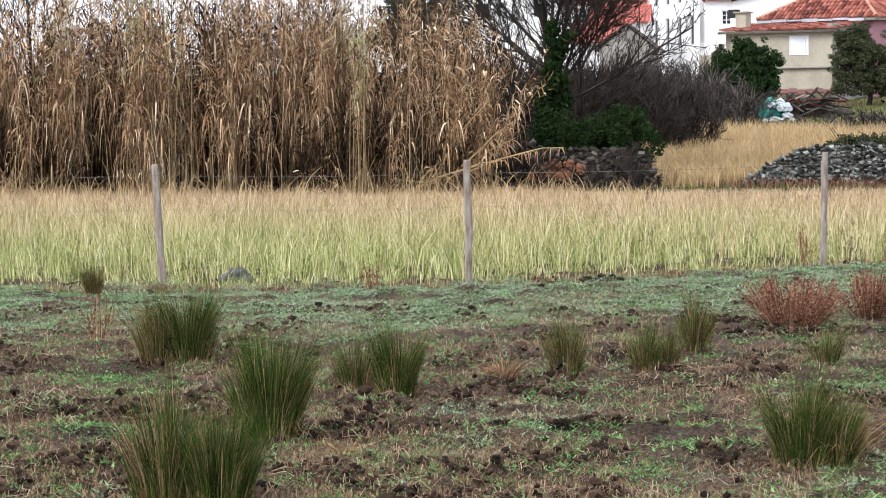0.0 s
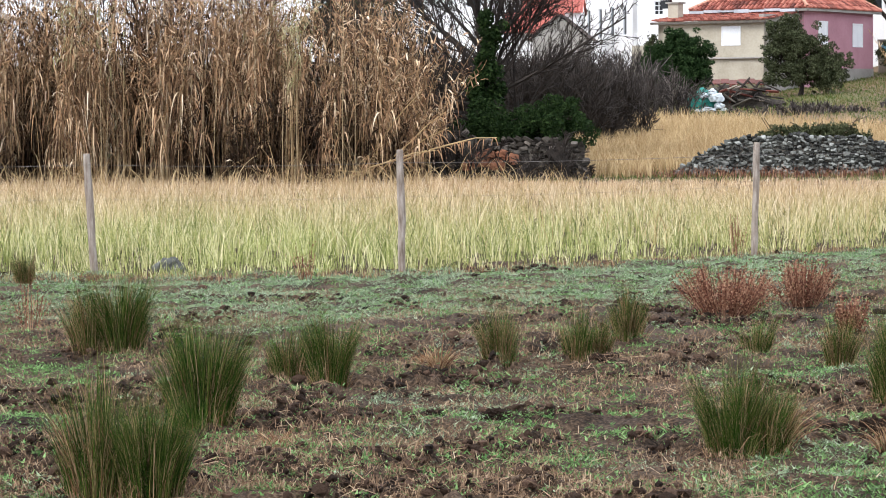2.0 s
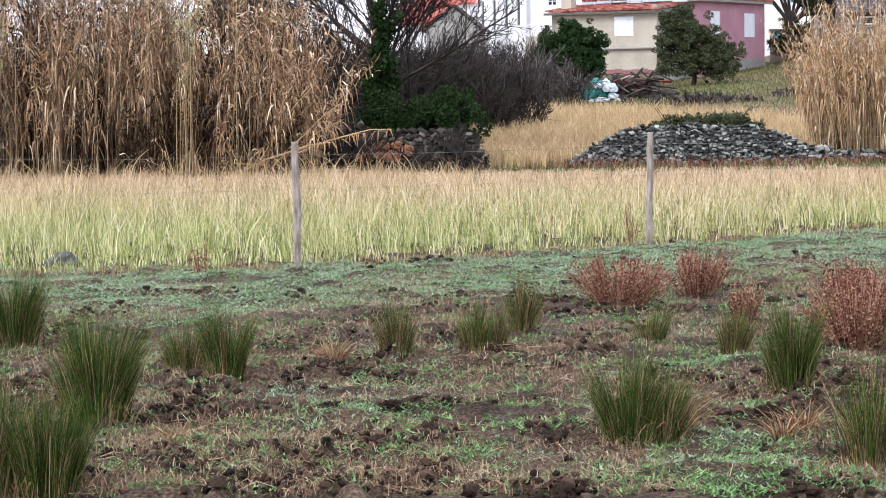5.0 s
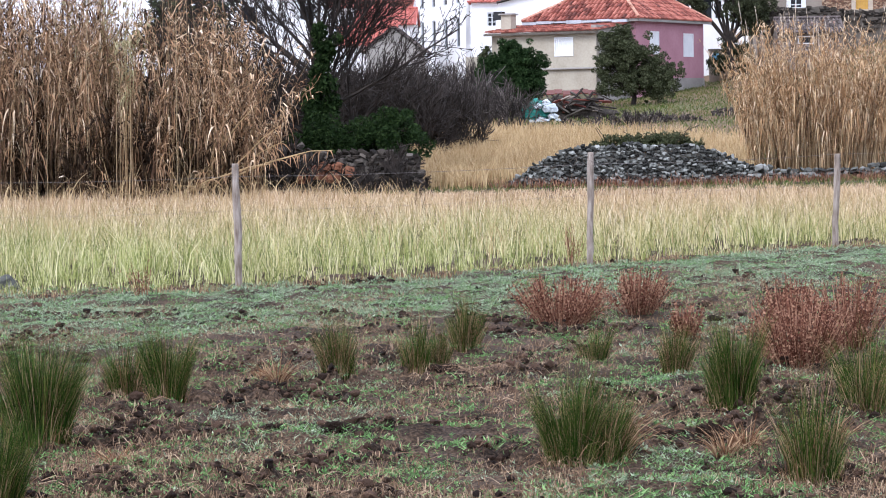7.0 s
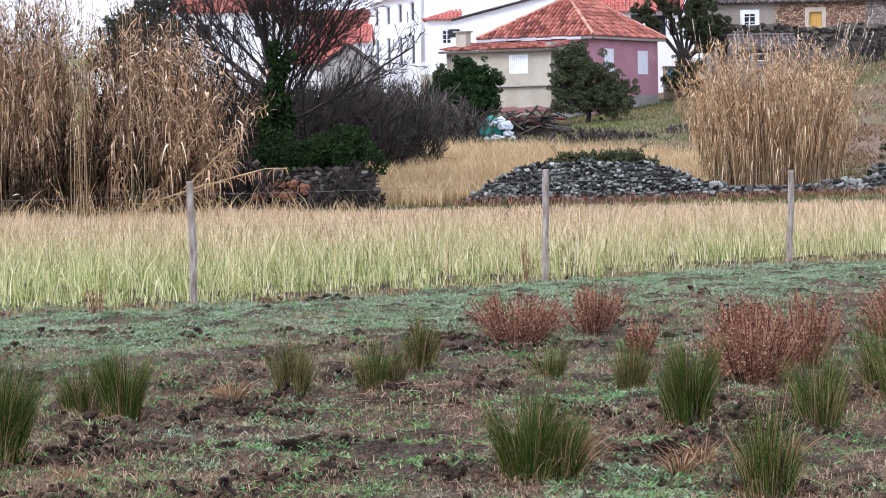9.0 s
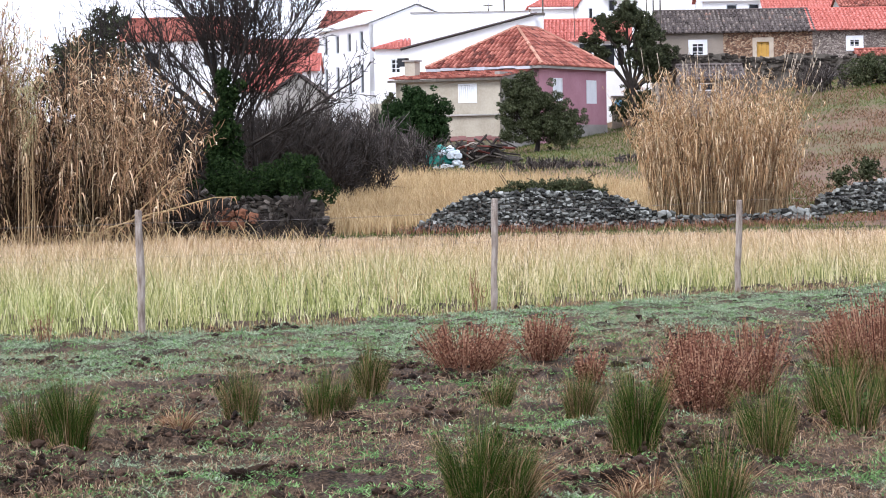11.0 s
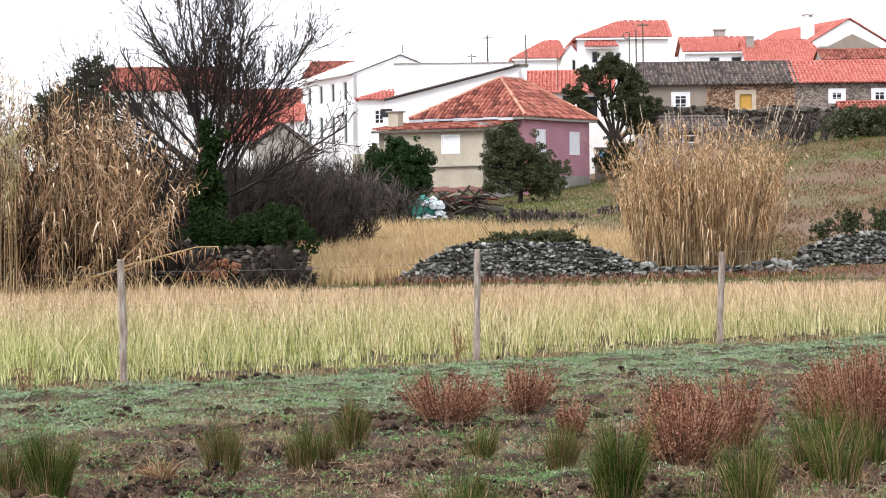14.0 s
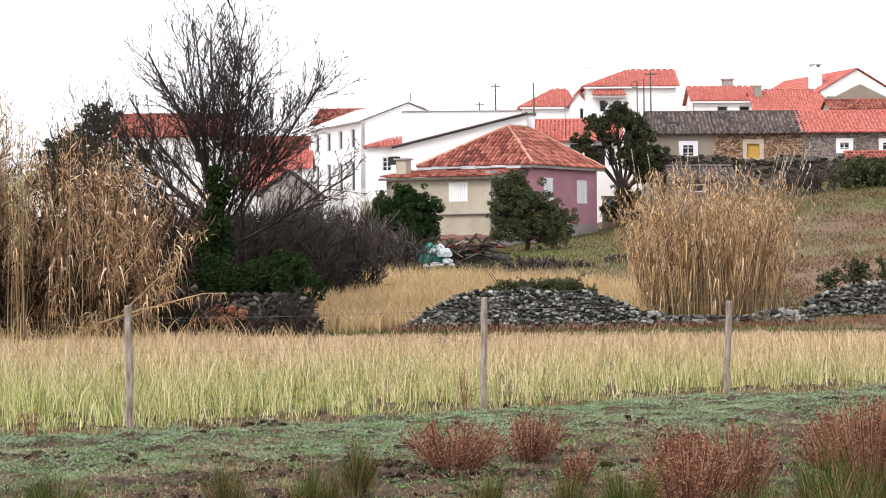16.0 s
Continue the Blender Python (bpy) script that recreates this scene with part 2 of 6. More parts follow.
def quick(name, V, Q, mat, parent=None, label="", smooth=False):
    """One mesh object from vertex and face arrays (all faces with the same number of corners)."""
    V, Q = np.asarray(V, np.float32), np.asarray(Q, np.int32)
    me = bpy.data.meshes.new(name)
    me.vertices.add(len(V))
    me.vertices.foreach_set("co", V.ravel())
    n, k = Q.shape
    me.loops.add(n * k)
    me.loops.foreach_set("vertex_index", Q.ravel())
    me.polygons.add(n)
    me.polygons.foreach_set("loop_start", np.arange(0, n * k, k, dtype=np.int32))
    me.polygons.foreach_set("use_smooth", np.full(n, smooth))
    me.update(calc_edges=True)
    me.validate()
    me.materials.append(mat)
    ob = new(name, me)
    ob.parent = parent
    return tagged(ob, label)


def part(name, bm, mat, parent=None, label="", smooth=False):
    me = bpy.data.meshes.new(name)
    bm.to_mesh(me)
    bm.free()
    me.polygons.foreach_set("use_smooth", np.full(len(me.polygons), smooth))
    me.materials.append(mat)
    ob = new(name, me)
    ob.parent = parent
    return tagged(ob, label)


def thing(name, m, label, category, group="", kind=""):
    ob = new(name)
    ob.matrix_basis = m
    return tagged(ob, label, category, group, kind)


def box(bm, x0, x1, y0, y1, z0, z1, bevel=0.0):
    made = bmesh.ops.create_cube(bm, size=1, matrix=Matrix.LocRotScale(((x0 + x1) / 2, (y0 + y1) / 2, (z0 + z1) / 2), None, (x1 - x0, y1 - y0, z1 - z0)))
    if bevel:
        bmesh.ops.bevel(bm, geom=list({e for v in made["verts"] for e in v.link_edges}), offset=bevel, segments=1, affect="EDGES")


def boxed(name, x0, x1, y0, y1, z0, z1, mat, parent, label="", bevel=0.0):
    bm = bmesh.new()
    box(bm, x0, x1, y0, y1, z0, z1, bevel)
    return part(name, bm, mat, parent, label)


def ribbons(P, W, side):
    """Tapered strips along paths P (n, k, 3) with widths W (n, k) across the unit vectors side (n, 3)."""
    n, k, _ = P.shape
    off = side[:, None, :] * W[:, :, None] / 2
    V = np.stack([P - off, P + off], 2).reshape(-1, 3)
    i = np.arange(n)[:, None] * 2 * k + np.arange(k - 1)[None] * 2
    return V, np.stack([i, i + 1, i + 3, i + 2], -1).reshape(-1, 4)


def blades(base, height, width, lean, droop, k=4, power=2.0):
    """Upright blades: base (n, 3), height (n), width (n), lean (n, 2) as a share of the height, droop (n) at the tip."""
    n = len(base)
    s = np.linspace(0, 1, k)
    P = np.zeros((n, k, 3))
    P[:, :, :2] = base[:, None, :2] + lean[:, None, :] * (height[:, None] * s[None] ** power)[:, :, None]
    P[:, :, 2] = base[:, None, 2] + height[:, None] * (s[None] - droop[:, None] * s[None] ** 3)
    a = rnd.uniform(0, np.pi, n)
    side = np.stack([np.cos(a), np.sin(a), np.zeros(n)], 1)
    return ribbons(P, width[:, None] * (1 - 0.85 * s[None] ** 1.5), side)


def joined(*pieces):
    V, Q, o = [], [], 0
    for v, q in pieces:
        V.append(v), Q.append(q + o)
        o += len(v)
    return np.concatenate(V), np.concatenate(Q)


def rise(x, y):
    """Height of the ground: flat pasture and meadow, then a slope up to the village, steeper to the east."""
    h = np.interp(x, [-60, -5.6, 2, 9.6, 21.8, 40, 120], [1.4, 1.8, 2.1, 2.65, 5.0, 6.2, 9])
    far = np.clip((y - 62) / 66, 0, 1.2)
    crest = np.clip((y - 142) / 60, 0, 1) * 3.0 - np.clip((y - 230) / 300, 0, 6) * 6.0
    return np.where(y > 62, np.minimum(h * far, 7.0) + crest, 0.0)


def patch(x, y, s=0.8, o=0.0):
    return noise.fractal(Vector((x * s, y * s * 0.7, o)), 0.8, 2.1, 3)


def bump_height(x, y):
    """Trodden relief of the pasture: soft swells, hummocks and, in the muddy parts, broken clods and hoof holes."""
    h = 0.05 * noise.fractal(Vector((x * 0.9, y * 0.9, 0)), 0.7, 2.2, 5) + 0.1 * max(0, noise.noise(Vector((x * 2.6, y * 2.6, 5)))) ** 1.5
    mud = min(1.0, max(0.0, (patch(x, y, 0.9, 14) + 0.18) * 3.0)) * min(1.0, max(0.15, (25 - y) / 5))
    n1, n2 = noise.noise(Vector((x * 5.5, y * 4.5, 3))), noise.noise(Vector((x * 13, y * 11, 8)))
    return h + mud * (0.17 * abs(n1) - 0.03 + 0.06 * n2)


def LIFT(x, y):
    return np.array([bump_height(a, b) for a, b in zip(x, y)])


def tubes(paths, sides=5):
    """Tapered tubes along (points, radii) polylines."""
    V, Q, o = [], [], 0
    a = np.arange(sides) * 2 * np.pi / sides
    for pts, rad in paths:
        pts = np.asarray(pts, float)
        k = len(pts)
        d = np.gradient(pts, axis=0)
        d /= np.linalg.norm(d, axis=1)[:, None] + 1e-9
        u = np.cross(d, np.where(np.abs(d[:, 2:3]) > 0.9, [[1.0, 0, 0]], [[0, 0, 1.0]]))
        u /= np.linalg.norm(u, axis=1)[:, None] + 1e-9
        w = np.cross(d, u)
        ring = pts[:, None] + np.asarray(rad)[:, None, None] * (np.cos(a)[None, :, None] * u[:, None] + np.sin(a)[None, :, None] * w[:, None])
        V.append(ring.reshape(-1, 3))
        i = (np.arange(k - 1) * sides)[:, None] + np.arange(sides)[None]
        j = (np.arange(k - 1) * sides)[:, None] + (np.arange(sides)[None] + 1) % sides
        Q.append(np.stack([i, j, j + sides, i + sides], -1).reshape(-1, 4) + o)
        o += k * sides
    return np.concatenate(V), np.concatenate(Q)


def branch(rng, start, way, length, radius, depth, out, spread=0.6, up=0.25, kids=(3, 5), shrink=0.62):
    """Grows a bent limb and its side limbs into out, as (points, radii)."""
    k = 5
    pts, d = [np.array(start, float)], np.array(way, float)
    for _ in range(k - 1):
        d = d + rng.normal(0, 0.085, 3) + np.array([0, 0, up * 0.12])
        d /= np.linalg.norm(d)
        pts.append(pts[-1] + d * length / (k - 1))
    out.append((pts, np.linspace(radius, radius * 0.45, k)))
    if depth <= 0:
        return
    for i in range(rng.integers(*kids)):
        f = rng.uniform(0.3, 1.0)
        at = np.array([np.interp(f * (k - 1), range(k), [p[c] for p in pts]) for c in range(3)])
        w = d + rng.normal(0, spread, 3)
        w /= np.linalg.norm(w)
        branch(rng, at, w, length * shrink * rng.uniform(0.75, 1.2), radius * 0.5 * (1.1 - 0.4 * f), depth - 1, out, spread, up, kids, shrink)


def leaves(rng, clumps, n, size, flat=0.6):
    """n small bent leaves over clumps (x, y, z, radius), thicker towards their skins."""
    c = np.array(clumps, float)
    which = rng.choice(len(c), n, p=c[:, 3] ** 2 / (c[:, 3] ** 2).sum())
    d = rng.normal(0, 1, (n, 3))
    d /= np.linalg.norm(d, axis=1)[:, None]
    r = rng.uniform(0.35, 1.08, n) ** 0.6 * c[which, 3]
    p = c[which, :3] + d * r[:, None] * [1, 1, 0.85]
    a = rng.normal(0, 1, (n, 3))
    a /= np.linalg.norm(a, axis=1)[:, None]
    b = np.cross(a, rng.normal(0, 1, (n, 3)))
    b /= np.linalg.norm(b, axis=1)[:, None]
    s = size * rng.uniform(0.6, 1.4, (n, 1))
    V = np.stack([p - a * s, p - b * s * flat * 0.6, p + a * s, p + b * s * flat * 0.6], 1).reshape(-1, 3)
    return V, np.arange(4 * n).reshape(-1, 4)


# ---- ground: one sheet, finer near the camera ----
def ground():
    ys = np.concatenate([np.linspace(-60, 8, 18), np.linspace(8.2, 11.8, 20), np.linspace(11.9, 21, 170), np.linspace(21.1, 40, 110), np.linspace(40.5, 64, 24), np.linspace(65, 230, 60), np.geomspace(240, 4000, 24)])
    xs = np.concatenate([-np.geomspace(14, 4000, 30)[::-1], np.linspace(-13.9, -8.1, 24), np.linspace(-8, 5, 230), np.linspace(5.1, 13.9, 36), np.geomspace(14, 4000, 30)])
    X, Y = np.meshgrid(xs, ys)
    Z = rise(X, Y)
    near = np.clip((45 - Y) / 8, 0, 1) * (Y > 6)
    lump = np.zeros_like(Z)
    for i in np.argwhere((near > 0) & (np.abs(X) < 14)):
        lump[tuple(i)] = bump_height(X[tuple(i)], Y[tuple(i)])
    Z = Z + lump * near
    n, m = X.shape
    i = (np.arange(n - 1) * m)[:, None] + np.arange(m - 1)[None]
    ob = quick("ground", np.stack([X, Y, Z], -1).reshape(-1, 3), np.stack([i, i + 1, i + m + 1, i + m], -1).reshape(-1, 4), SOIL, smooth=True)
    ob.data.materials.append(HEATHY)
    ob.data.polygons.foreach_set("material_index", (Y[:-1, :-1].ravel() > 61).astype(np.int32))
    return tagged(ob, "muddy brown winter pasture rising to a green hill", "ground", kind="structure")


ground()


# ---- boundary of the tall grass: the fence runs along it ----
POSTS = [(-7.47, 28.16, 1.48, -2.0), (-3.78, 28.63, 1.5, 0.0), (0.49, 31.74, 1.5, 2.0), (4.13, 34.97, 1.35, 1.0)]


def fence_y(x):
    return np.interp(x, [-14, POSTS[0][0], POSTS[1][0], POSTS[2][0], POSTS[3][0], 9, 14], [27.2, POSTS[0][1], POSTS[1][1], POSTS[2][1], POSTS[3][1], POSTS[3][1] + 2, POSTS[3][1] + 5])


def meadow():
    c = 24000
    cx = rnd.uniform(-24, 22, c)
    cy = 27 + 33 * rnd.uniform(0, 1, c) ** 1.15
    keep = (cy > fence_y(cx) + 0.1 - np.interp(cx, [-6, 0], [0.45, 0.05])) & (cx > -0.36 * cy) & (cx < 0.21 * cy)
    cx, cy = cx[keep], cy[keep]
    c = len(cx)
    lush = np.array([noise.noise(Vector((p * 0.4, q * 0.4, 0))) for p, q in zip(cx, cy)])
    tall = np.clip((cy - fence_y(cx) + 0.6) / 2.5, 0.3, 1) * (0.46 + 0.16 * lush) * rnd.uniform(0.65, 1.3, c)
    tall *= np.interp(cy, [40, 56], [1, 0.5])
    tall *= np.where(cx > -5, np.interp(cy, [53, 57.5, 61], [1, 0.4, 0.35]), 1)
    tilt = rnd.normal(0, 0.15, (c, 2))
    i = np.repeat(np.arange(c), 14)
    n = len(i)
    x, y = cx[i] + rnd.normal(0, 0.09, n), cy[i] + rnd.normal(0, 0.09, n)
    h = tall[i] * rnd.uniform(0.4, 1.3, n)
    V, Q = blades(np.stack([x, y, np.full(n, -0.02)], 1), h, rnd.uniform(0.004, 0.011, n) * rnd.choice([0.8, 1.0, 1.8], n), tilt[i] * 0.7 + rnd.normal(0, 0.24, (n, 2)), rnd.uniform(0, 0.85, n) ** 2, 3)
    tagged(quick("meadow_grass", V, Q, GRASS), "tall yellow-green winter grass behind the fence", "grass", kind="stuff")
    n = 5000
    x = rnd.uniform(-11, 8, n)
    y = fence_y(x) + 0.05 - np.interp(x, [-6, 0], [0.45, 0.05]) + rnd.normal(0, 0.25, n)
    V, Q = blades(np.stack([x, y, np.zeros(n)], 1), rnd.uniform(0.03, 0.14, n), rnd.uniform(0.004, 0.01, n), rnd.normal(0, 0.5, (n, 2)), rnd.uniform(0, 0.5, n), 3)
    tagged(quick("russet_fringe", V, Q, STRAW), "dead russet stalks along the edge of the meadow", "grass", kind="stuff")
    # bleached bent stalks standing over the far side
    n = 9000
    x, y = rnd.uniform(-20, 13, n), rnd.uniform(31, 56, n)
    keep = ((x < -3) | (y < 51)) & (y > fence_y(x) + 1.5) & (rnd.uniform(0, 1, n) < np.interp(y, [31, 44, 50], [0.25, 0.5, 1]))
    x, y = x[keep], y[keep]
    n = len(x)
    V, Q = blades(np.stack([x, y, np.zeros(n)], 1), rnd.uniform(0.3, 0.72, n), rnd.uniform(0.007, 0.018, n), rnd.normal(0, 0.3, (n, 2)), rnd.uniform(0, 0.5, n), 5)
    n2 = 380
    x2 = rnd.uniform(-21, -4.5, n2)
    V2, Q2 = blades(np.stack([x2, rnd.uniform(54.2, 55.8, n2), np.zeros(n2)], 1), rnd.uniform(0.4, 1.0, n2), rnd.uniform(0.016, 0.03, n2), rnd.normal(0, 0.6, (n2, 2)), rnd.uniform(0, 0.75, n2), 6)
    V, Q = joined((V, Q), (V2, Q2))
    tagged(quick("straw_stalks", V, Q, DRYGRASS), "bleached bent straw stalks at the back of the meadow", "grass", kind="stuff")


meadow()


def back_field():
    n = 60000
    x, y = rnd.uniform(-9, 14, n), rnd.uniform(60.5, 94, n)
    keep = ((y > 63.2) | (x < -1.6)) & (y < np.interp(x, [-6, 0, 4, 9], [93, 92, 84, 74]) + rnd.normal(0, 2.5, n)) & (x < 0.085 * y) & (x > -0.06 * y)
    x, y = x[keep], y[keep]
    n = len(x)
    V, Q = blades(np.stack([x, y, rise(x, y)], 1), rnd.uniform(0.35, 0.75, n), rnd.uniform(0.02, 0.035, n), rnd.normal(0, 0.25, (n, 2)), rnd.uniform(0, 0.4, n), 3)
    tagged(quick("dry_grass", V, Q, DRYGRASS), "dry golden grass in the field behind the stone wall", "grass", kind="stuff")


back_field()


def wall_foot():
    rng = np.random.default_rng(77)
    n = 2600
    x = rng.uniform(-2.2, 12, n)
    y = np.where(x < 5.2, 61.6, 62.5 + 0.25 * (x - 5.2)) - np.abs(rng.normal(0, 0.35, n))
    V, Q = blades(np.stack([x, y, np.zeros(n)], 1), rng.uniform(0.08, 0.36, n), rng.uniform(0.01, 0.022, n), rng.normal(0, 0.35, (n, 2)), rng.uniform(0, 0.5, n), 3)
    tagged(quick("dead_weed_fringe", V, Q, DOCK), "dead brown stems along the foot of the stone wall", "weeds", kind="stuff")


wall_foot()


# ---- fence ----
def fence_post(x, y, h, tilt):
    t = thing("fence_post", pose(x, y, 0, 0, tilt, 0), "weathered grey round wooden fence post with wire", "fence post", "posts of the pasture fence")
    rng = np.random.default_rng(int(abs(x) * 100))
    zs = np.linspace(-0.2, h, 9)
    pts = np.stack([0.012 * rng.normal(0, 1, 9).cumsum() * 0.5, 0.01 * rng.normal(0, 1, 9).cumsum() * 0.5, zs], 1)
    V, Q = tubes([(pts, np.append(np.full(8, 0.047) * rng.uniform(0.92, 1.06, 8), 0.042))], 10)
    quick("pole", V, Q, POST, t, smooth=True)
    bm = bmesh.new()
    bmesh.ops.create_cone(bm, cap_ends=True, segments=10, radius1=0.043, radius2=0.036, depth=0.02, matrix=Matrix.Translation(pts[-1] + [0, 0, 0.005]))
    part("pole_top", bm, POST, t)
    return t


for p in POSTS:
    fence_post(*p)
ENDS = [(-13.0, 27.2)] + [p[:2] for p in POSTS] + [(9.5, 41.5)]
for hz, r in ((1.36, 0.0024), (0.95, 0.0012)):
    P = []
    for (x0, y0), (x1, y1) in zip(ENDS, ENDS[1:]):
        for f in np.linspace(0, 1, 9)[:-1]:
            P.append((x0 + (x1 - x0) * f, y0 + (y1 - y0) * f - 0.05, hz - 0.12 * f * (1 - f)))
    wire = quick("fence_wire", *tubes([(P, np.full(len(P), r))], 4), WIRE)
    tagged(wire, "thin rusty wire strung between the fence posts", "wire", "wires of the pasture fence")


# ---- giant cane thickets ----
def canes(parent, rng, xy, h, leafmat, per, lean, low=0.08, long=0.75, stem=CANE, width=0.045, tight=1.0):
    """Canes with drooping leaves over the feet xy (n, 2): one mesh of stems and one of leaves under parent."""
    n = len(xy)
    z = rise(xy[:, 0], xy[:, 1])
    s = np.linspace(0, 1, 6)
    P = np.zeros((n, 6, 3))
    P[:, :, :2] = xy[:, None] + lean[:, None] * (h[:, None] * s[None] ** 1.6)[:, :, None]
    P[:, :, 2] = z[:, None] + h[:, None] * (s[None] - 0.15 * np.linalg.norm(lean, axis=1)[:, None] * s[None] ** 3)
    W = np.full((n, 1), 0.019) * (1 - 0.7 * s[None])
    quick("stem_mass", *joined(ribbons(P, W, np.tile([[1.0, 0, 0]], (n, 1))), ribbons(P, W, np.tile([[0, 1.0, 0]], (n, 1)))), stem, parent)
    m = n * per
    i = np.repeat(np.arange(n), per)
    f = low + (1 - low) * rng.uniform(0, 1, m) ** 0.75
    at = f * 5
    lo = np.clip(at.astype(int), 0, 4)
    fr = (at - lo)[:, None]
    at = P[i, lo] * (1 - fr) + P[i, lo + 1] * fr
    L = rng.uniform(0.35, 1.0, m) * long * (1.1 - 0.35 * f)
    # leaves stand in two rows on a cane, rise from the sheath and arch over
    a = rng.uniform(0, np.pi, n)[i] + np.pi * rng.integers(0, 2, m) + rng.normal(0, 0.5, m)
    k = 5
    u = np.linspace(0, 1, k)[None]
    fresh = f[:, None] > 0.75
    out = np.where(fresh, rng.uniform(0.25, 0.75, (m, 1)), rng.uniform(0.1, 0.65, (m, 1)))
    out = out * tight
    upw = np.where(fresh, rng.uniform(0.3, 1.0, (m, 1)), rng.uniform(-0.1, 0.75, (m, 1)))
    fall = np.where(fresh, rng.uniform(0.0, 1.0, (m, 1)), rng.uniform(0.5, 1.7, (m, 1)))
    Q = np.zeros((m, k, 3))
    Q[:, :, 0] = at[:, 0:1] + L[:, None] * out * np.cos(a)[:, None] * u ** 0.7
    Q[:, :, 1] = at[:, 1:2] + L[:, None] * out * np.sin(a)[:, None] * u ** 0.7
    Q[:, :, 2] = np.maximum(at[:, 2:3] + L[:, None] * (upw * u - fall * u ** 2), z[i][:, None] + 0.03)
    twist = a + rng.normal(0, 0.9, m)
    side = np.stack([-np.sin(twist), np.cos(twist), rng.normal(0, 0.3, m)], 1)
    w = rng.uniform(0.2, 1.1, (m, 1)) * width * np.array([[0.6, 1.0, 0.85, 0.5, 0.06]])
    quick("leaf_mass", *ribbons(Q, w, side), leafmat, parent)


def west_thicket():
    rng = np.random.default_rng(3)
    t = thing("cane_thicket", pose(0, 0, 0), "tall thicket of dry brown giant cane with drooping leaves", "reeds", kind="stuff")
    top = lambda x: np.interp(x, [-21, -18.5, -16, -11, -9.5, -7.2], [5.2, 5.4, 5.8, 5.6, 4.8, 4.15])

    def feet(n, y0, y1, east=-7.4):
        # canes stand in loose clusters with gaps between
        c = np.stack([rng.uniform(-21.5, east, n // 15 + 1), rng.uniform(y0, y1, n // 15 + 1)], 1)
        xy = c[rng.integers(0, len(c), n)] + rng.normal(0, 0.22, (n, 2)) * [1, 0.7]
        return xy
    xy = feet(400, 55.6, 57.2)
    canes(t, rng, xy, top(xy[:, 0]) * rng.uniform(0.45, 1.0, len(xy)), CANELEAF, 44, rng.normal(0, 0.1, (len(xy), 2)), 0.24, 0.8, CANE, 0.041)
    xy = feet(900, 57.2, 61)
    canes(t, rng, xy, top(xy[:, 0]) * rng.uniform(0.6, 1.14, len(xy)), CANELEAF, 30, rng.normal(0, 0.09, (len(xy), 2)), 0.4, 0.62, CANE, 0.034)
    # inner and low canes, coloured near-black to paint the thicket's dark interior shade
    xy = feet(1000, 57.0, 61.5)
    canes(t, rng, xy, top(xy[:, 0]) * rng.uniform(0.4, 0.9, len(xy)), SHADELEAF, 17, rng.normal(0, 0.1, (len(xy), 2)), 0.03, 0.9, SHADESTEM, 0.06)
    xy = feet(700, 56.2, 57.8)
    canes(t, rng, xy, rng.uniform(0.6, 2.2, len(xy)), SHADELEAF, 16, rng.normal(0, 0.2, (len(xy), 2)), 0.02, 0.8, SHADESTEM, 0.055)
    xy = feet(90, 55.5, 58)
    canes(t, rng, xy, top(xy[:, 0]) * rng.uniform(0.7, 1.05, len(xy)), GREENLEAF, 16, rng.normal(0, 0.06, (len(xy), 2)), 0.62, 0.5, CANE, 0.036)
    # broken pale canes lying against the foot
    xy = feet(70, 55.0, 55.7)
    canes(t, rng, xy, rng.uniform(0.5, 1.3, len(xy)), CANELEAF, 6, rng.normal(0, 0.75, (len(xy), 2)), 0.2, 0.5, DRYGRASS, 0.035)
    # a loose eastern skirt of arching canes
    n = 70
    xy = np.stack([rng.uniform(-8.2, -6.9, n), rng.uniform(55.8, 58.5, n)], 1)
    lean = np.stack([rng.uniform(0.05, 0.55, n), rng.normal(0, 0.1, n)], 1)
    canes(t, rng, xy, rng.uniform(1.6, 3.9, n), CANELEAF, 18, lean, 0.3, 0.7)


# old stems, their colour darkened to carry the shade inside the thicket
SHADESTEM = surface("shaded_stem", [(0.3, (0.015, 0.01, 0.007)), (0.7, (0.06, 0.04, 0.024))], source="island", bump=0)
west_thicket()


